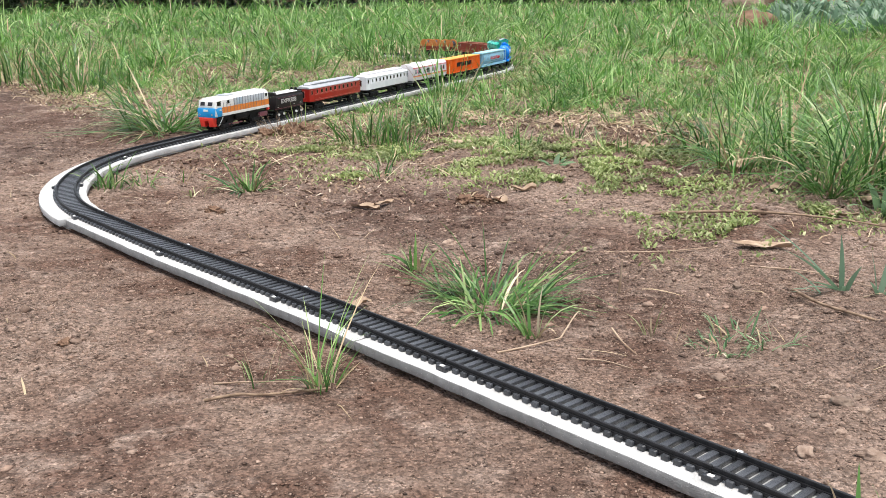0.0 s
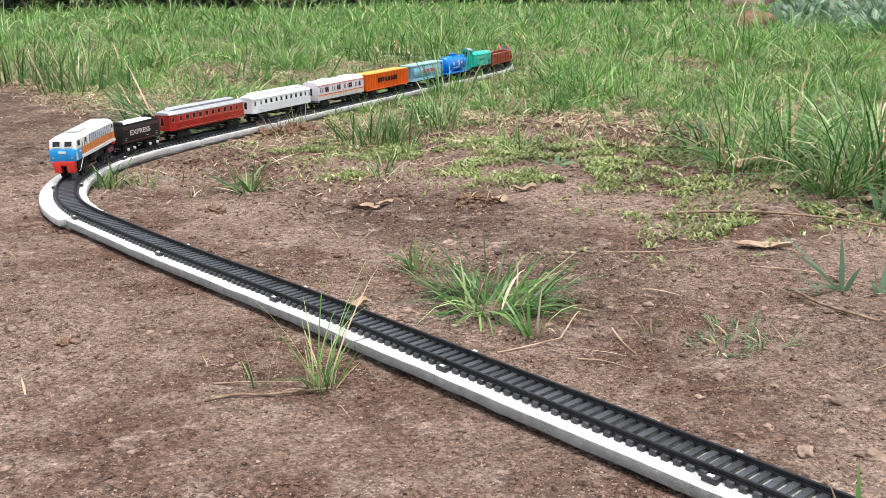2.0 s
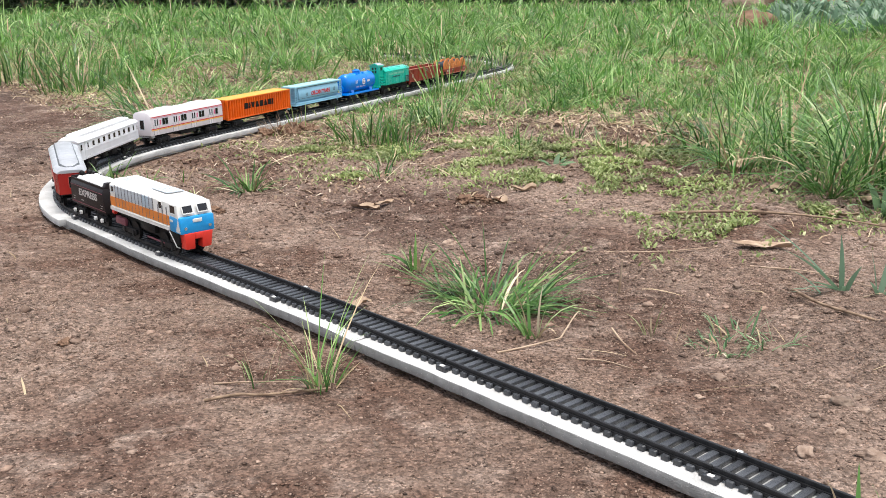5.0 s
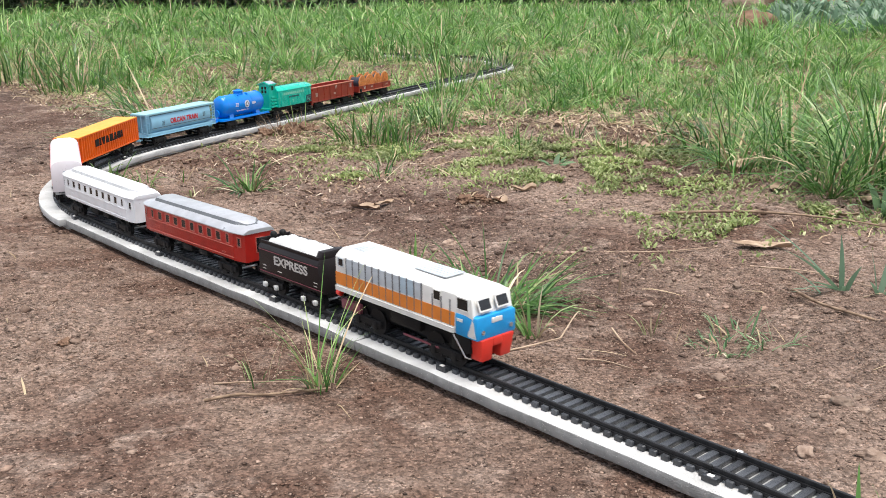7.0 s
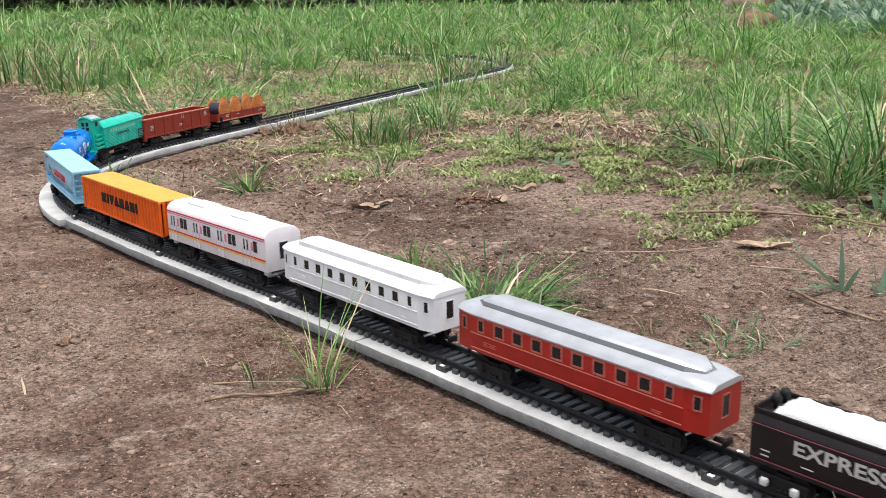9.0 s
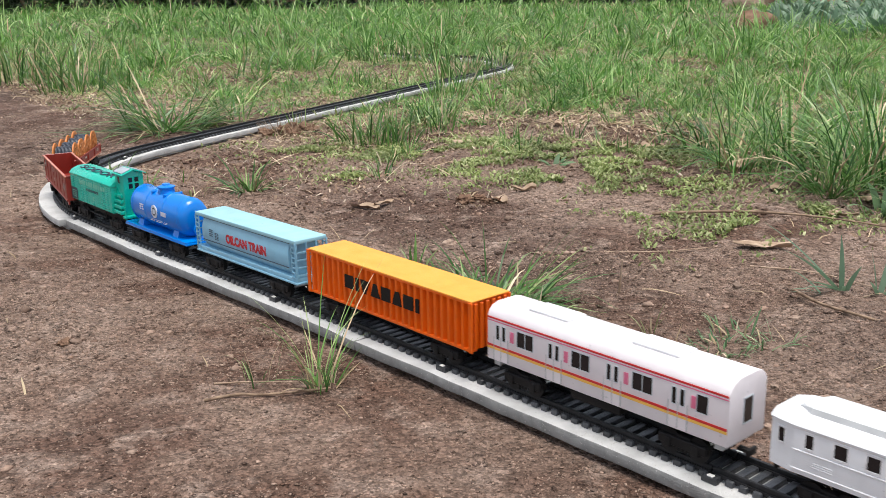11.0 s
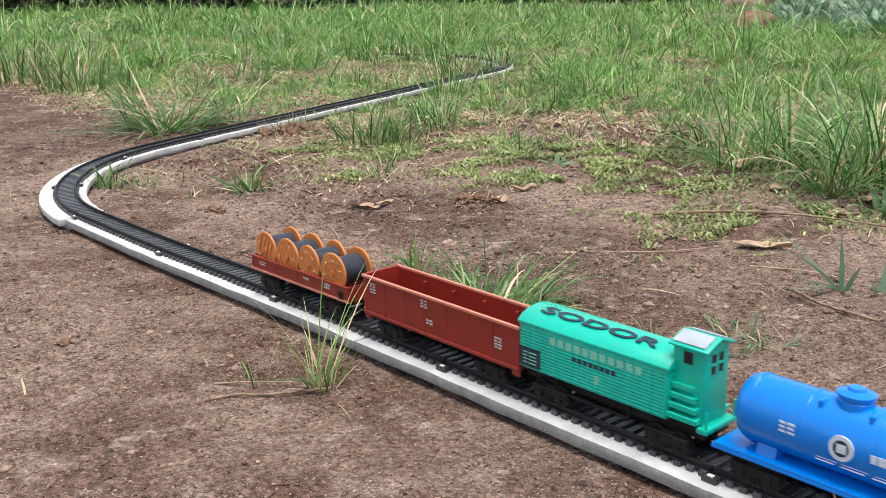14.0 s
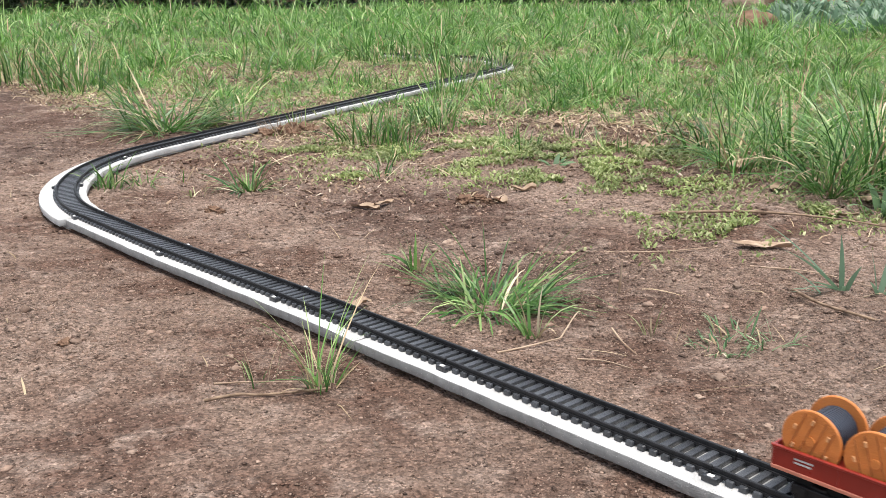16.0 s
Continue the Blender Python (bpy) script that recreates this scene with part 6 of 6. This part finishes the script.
    for sd in (-1, 1):
        part("roof_plate", box(fresh(), -0.0078, 0.0078, -0.0044, 0.0044, -0.0002, 0.0003), P_TOPPLATE, cabin, "grey roof plate", pose(0.0400, sd * 0.0056, 0.04695, -sd * 17.8))
        put_window(cabin, window_pair(0.0045, 0.0050, 0.0006, P_GREEN), side(0.0400, 0.0400, 0.0092, sd))
    pane = window_pair(0.0036, 0.0036, 0.0006, P_GREEN)
    for y in (-0.0028, 0.0028):
        for z in (0.0355, 0.0402):
            put_window(cabin, pane, pose(0.0480, y, z, 0, 0, 90))
    bm = box(fresh(), 0.0470, 0.0520, -0.0120, 0.0120, 0.0118, 0.0140, 0.0004)
    for sd in (-1, 1):
        rod(bm, (0.0512, sd * 0.011, 0.0135), (0.0512, sd * 0.011, 0.0210), 0.0006, 8)
    part("end_platform", bm, P_GREEN, car)
    part("underframe", box(fresh(), x0 + 0.001, 0.0500, -0.0095, 0.0095, 0.0085, 0.0136, 0.0005), P_BLACK, car)
    coupling(car, x0 + 0.002, -1)
    coupling(car, 0.0490, 1)
    return car, [truck(car, 0.0330), truck(car, -0.0330)]


def open_box(car, h, W, z0, z1, t, mat, floor_z):
    """Floor, two long walls and two end walls of an open wagon; the floor is the part that the rest hangs on."""
    tub = part("floor_pan", box(fresh(), -h + t, h - t, -W + t, W - t, z0, floor_z), mat, car)
    for sd in (-1, 1):
        part("side_wall", box(fresh(), -h, h, min(sd * (W - t), sd * W), max(sd * (W - t), sd * W), z0, z1), mat, tub)
        part("end_wall", box(fresh(), min(sd * (h - t), sd * h), max(sd * (h - t), sd * h), -W + t, W - t, z0, z1), mat, tub)
    return tub


def gondola():
    car = wagon("toy_open_wagon", "brick-red high-sided open toy goods wagon, empty inside")
    h, W, z0, z1 = 0.0560, 0.0140, 0.0108, 0.0312
    tub = open_box(car, h, W, z0, z1, 0.0010, P_OXIDE, 0.0125)
    for sd in (-1, 1):
        part("rim", box(fresh(), -h - 0.0003, h + 0.0003, sd * W - 0.0013, sd * W + 0.0006, z1 - 0.0012, z1 + 0.0003, 0.0003, 1), P_OXIDELINE, tub, "worn pale rim")
        part("sill", box(fresh(), -h, h, sd * W - 0.0010, sd * W + 0.0008, z0 - 0.0006, z0 + 0.0012, 0.0003, 1), P_OXIDE, tub)
        for i in range(8):
            x = -h + 0.0016 + (2 * h - 0.0032) * i / 7
            part("rib", box(fresh(), x - 0.0008, x + 0.0008, sd * W - 0.0004, sd * W + 0.0009, z0, z1 - 0.001, 0.0003, 1), P_OXIDE, tub)
        for i in range(4):
            x = -0.033 + i * 0.022
            part("inner_peg", box(fresh(), x - 0.0009, x + 0.0009, min(sd * (W - 0.001), sd * (W - 0.0032)), max(sd * (W - 0.001), sd * (W - 0.0032)), 0.0258, 0.0276, 0.0003, 1), P_OXIDE, tub)
        for x, z, n in ((-0.0480, 0.0275, 4), (-0.0080, 0.0280, 3), (-0.0040, 0.0188, 2), (0.0430, 0.0225, 4)):
            bars([0.0018, 0.0022], 0.0008, 0.0006, n, 0.0015, P_SILVERTEXT, tub, side(x, z, W + 0.0002, sd))
    for sg in (-1, 1):
        part("rim", box(fresh(), sg * h - 0.0008, sg * h + 0.0006, -W + 0.0013, W - 0.0013, z1 - 0.0012, z1 + 0.0003, 0.0003, 1), P_OXIDE, tub)
        for y in (-0.009, -0.003, 0.003, 0.009):
            part("rib", box(fresh(), sg * h - 0.0004, sg * h + 0.0008, y - 0.0007, y + 0.0007, z0, z1 - 0.001, 0.0003, 1), P_OXIDE, tub)
        for sd in (-1, 1):
            part("step", box(fresh(), sg * (h - 0.0025) - 0.0025, sg * (h - 0.0025) + 0.0025, sd * (W - 0.001) - 0.0007, sd * (W - 0.001) + 0.0007, 0.0072, 0.0112, 0.0003, 1), P_OXIDE, car)
        coupling(car, sg * (h - 0.002), sg, P_OXIDE)
    part("underframe", box(fresh(), -h + 0.003, h - 0.003, -0.0085, 0.0085, 0.0082, 0.0112, 0.0004), P_BLACK, car)
    return car, [truck(car, 0.0360), truck(car, -0.0360)]


def low_wagon():
    car = wagon("toy_low_wagon", "brick-red low-sided toy wagon loaded with cable drums")
    h, W, z0, z1 = 0.0545, 0.0136, 0.0116, 0.0202
    tub = open_box(car, h, W, z0, z1, 0.0009, P_OXIDE, 0.0132)
    for sd in (-1, 1):
        part("rim", box(fresh(), -h - 0.0002, h + 0.0002, sd * W - 0.0011, sd * W + 0.0004, z1 - 0.0008, z1 + 0.0002, 0.0002, 1), P_OXIDE, tub)
        part("sill", box(fresh(), -h, h, sd * W - 0.0006, sd * W + 0.0006, z0 - 0.0006, z0 + 0.0008, 0.0002, 1), P_OXIDELINE, tub)
        for i in range(5):
            x = -h + 0.001 + (2 * h - 0.002) * i / 4
            part("rib", box(fresh(), x - 0.0006, x + 0.0006, sd * W - 0.0003, sd * W + 0.0008, z0, z1 - 0.0006, 0.0002, 1), P_OXIDE, tub)
        bars([0.008], 0.0006, 0.001, 2, 0.0014, P_SILVERTEXT, tub, side(-0.041, 0.0172, W + 0.0002, sd))
        bars([0.0024, 0.0020], 0.0014, 0.0008, 1, 0.001, P_SILVERTEXT, tub, side(0.010, 0.0170, W + 0.0002, sd))
        bars([0.0060], 0.0012, 0.0008, 2, 0.0018, P_SILVERTEXT, tub, side(0.033, 0.0178, W + 0.0002, sd))
        part("brake_gear", box(fresh(), 0.0440, 0.0490, sd * W - 0.0004, sd * W + 0.0010, 0.0110, 0.0165, 0.0004), P_BLACK, car)
    for sg in (-1, 1):
        coupling(car, sg * (h - 0.002), sg)
    part("underframe", box(fresh(), -h + 0.003, h - 0.003, -0.0085, 0.0085, 0.0085, 0.0118, 0.0004), P_BLACK, car)
    return car, [truck(car, 0.0350), truck(car, -0.0350)]


def cable_drum():
    ob = tagged(new("cable_drum"), "orange-tan cable drum wound with dark cable on the low wagon", "cable drum", "cable drums on the low wagon")
    R = 0.0112
    for sd in (-1, 1):
        bm = lathe(fresh(), [(0.0012, -0.0008), (R - 0.0003, -0.0008), (R, -0.0005), (R, 0.0005), (R - 0.0003, 0.0008), (0.0012, 0.0008)], pose(0, sd * 0.0100, 0, 90), 36)
        bmesh.ops.recalc_face_normals(bm, faces=bm.faces)
        fl = part("flange", bm, P_SPOOL, ob, "round orange-tan flange with pegs")
        for i in range(6):
            a = TAU * i / 6 + 0.3
            x, z = 0.0072 * math.cos(a), 0.0072 * math.sin(a)
            part("peg", box(fresh(), x - 0.0010, x + 0.0010, sd * 0.0112 - 0.0005, sd * 0.0112 + 0.0002, z - 0.0005, z + 0.0005, 0.0002, 1), P_PEG, fl)
        part("hub", rod(fresh(), (0, sd * 0.0106, 0), (0, sd * 0.0115, 0), 0.0018, 14), P_SPOOL, fl)
        bm = fresh()
        for z in (-0.0058, -0.0020, 0.0020, 0.0058):
            w = math.sqrt(R * R - z * z) - 0.0012
            box(bm, -w, w, sd * 0.0109 - 0.0002, sd * 0.0109 + 0.0002, z - 0.00015, z + 0.00015)
        part("plank_joint", bm, P_SPOOLJOINT, fl, "", None, None)
    prof = []
    n = 13
    for i in range(n):
        y = -0.0090 + 0.018 * i / n
        prof += [(0.0072, y), (0.0079, y + 0.0003), (0.0079, y + 0.0010)]
    prof.append((0.0072, 0.0090))
    bm = lathe(fresh(), prof, pose(0, 0, 0, 90), 32)
    bmesh.ops.recalc_face_normals(bm, faces=bm.faces)
    part("cable", bm, P_CABLE, ob, "dark blue-black wound cable", None, 20)
    return ob


# distance of each vehicle's middle behind the engine's nose, its stretch, and half the distance of its bogies
MIDDLE = (0.0562, 0.1592, 0.2803, 0.4345, 0.5808, 0.7213, 0.8625, 0.9838, 1.0834, 1.1880, 1.3085)
STRETCH = ((0.908, 0.96, 1), (0.905, 0.91, 0.9), (1.005, 0.89, 1), (0.925, 0.89, 1), (0.948, 0.91, 1), (1.017, 0.87, 1), (0.91, 0.86, 1), (0.958, 0.87, 1), (0.93, 0.87, 1), (1.015, 0.87, 1), (0.91, 0.88, 1))
TRAIN, CARGO = [], []
makers = (locomotive, tender,
          lambda: coach("toy_red_coach", "deep red toy passenger coach with silver-grey clerestory roof", P_COACHRED, P_REDLINE, P_ROOFSILVER, P_ROOFGREY, 0.1435),
          lambda: coach("toy_white_coach", "grey-white toy passenger coach with pale clerestory roof", P_COACHWHITE, P_WHITELINE, P_COACHWHITE, P_ROOFPALE, 0.1502),
          commuter_car, container_car, hopper_car, tank_car, brake_van, gondola, low_wagon)
HALF = (0.034, 0.0225, 0.0460, 0.0472, 0.045, 0.045, 0.043, 0.031, 0.033, 0.036, 0.035)
for i, make in enumerate(makers):
    thing, trucks = make()
    thing.scale = STRETCH[i]
    for truck_ob in trucks:
        truck_ob.scale = (1 / STRETCH[i][0], 1 / STRETCH[i][1], 1 / STRETCH[i][2])
    TRAIN.append((thing, MIDDLE[i], HALF[i], STRETCH[i][0], trucks))
drum = cable_drum()
drum.scale = (1, 0.9, 1)
for i, x in enumerate((0.0318, 0.0090, -0.0138, -0.0366)):
    d = drum if i == 0 else copy_thing(drum, Matrix.Identity(4))
    CARGO.append((d, pose(x, 0, 0.0132 + 0.0112, 0, 37 * i, (2, -3, 1.5, -1)[i])))


# ---------------------------------------------------------------- what moves
RUN_T = (0.0, 1.5, 3.5, 4.1, 6.5, 7.0, 8.5, 9.0, 11.5, 12.5, 13.5, 14.5, 15.5, 16.0)
RUN_S = (1.043, 0.8150, 0.5990, 0.5333, 0.2011, 0.1246, -0.1283, -0.2096, -0.6054, -0.7694, -0.9435, -1.1216, -1.2960, -1.3840)


def front_at(t):
    """Where the engine's nose is along the line: a smooth curve through the known places."""
    n = len(RUN_T)
    d = [(RUN_S[i + 1] - RUN_S[i]) / (RUN_T[i + 1] - RUN_T[i]) for i in range(n - 1)]
    m = [d[0]] + [(d[i - 1] + d[i]) / 2 for i in range(1, n - 1)] + [d[-1]]
    i = max(k for k in range(n - 1) if RUN_T[k] <= t + 1e-9)
    h = RUN_T[i + 1] - RUN_T[i]
    u = (t - RUN_T[i]) / h
    return (RUN_S[i] * (1 + 2 * u) * (1 - u) ** 2 + m[i] * h * u * (1 - u) ** 2
            + RUN_S[i + 1] * u * u * (3 - 2 * u) + m[i + 1] * h * u * u * (u - 1))


def motions():
    times = [i * 0.25 for i in range(65)]
    for thing, middle, inner, stretch, trucks in TRAIN:
        half = inner * stretch
        rows, turns = [], [[], []]
        for t in times:
            s = front_at(t) + middle
            a, ha = on_line(max(s - half, -0.89), 0, RAIL_TOP)
            b, hb = on_line(max(s + half, -0.89), 0, RAIL_TOP)
            if s + half < -0.8:
                ha = hb = float(np.interp(-0.5, grid_s, head))
                d = Vector((math.cos(ha), math.sin(ha), 0))
                e = on_line(-0.5, 0, RAIL_TOP)[0]
                a, b = e + d * (s - half + 0.5), e + d * (s + half + 0.5)
            w = a - b
            yaw = math.atan2(w.y, w.x)
            lift = math.atan2(w.z, math.hypot(w.x, w.y))
            c = (a + b) / 2
            rows.append((t, Matrix.Translation(c) @ Euler((0, -lift, yaw)).to_matrix().to_4x4()))
            for k, hd in enumerate((ha, hb)):
                turn = (hd + math.pi - yaw + math.pi) % TAU - math.pi
                turns[k].append((t, pose(inner if k == 0 else -inner, 0, 0, 0, 0, math.degrees(turn))))
        walk(thing, rows)
        if thing is TRAIN[-1][0]:
            for load, place in CARGO:
                walk(load, [(t, m @ place) for t, m in rows])
        for k, truck in enumerate(trucks):
            walk(truck, turns[k])


motions()
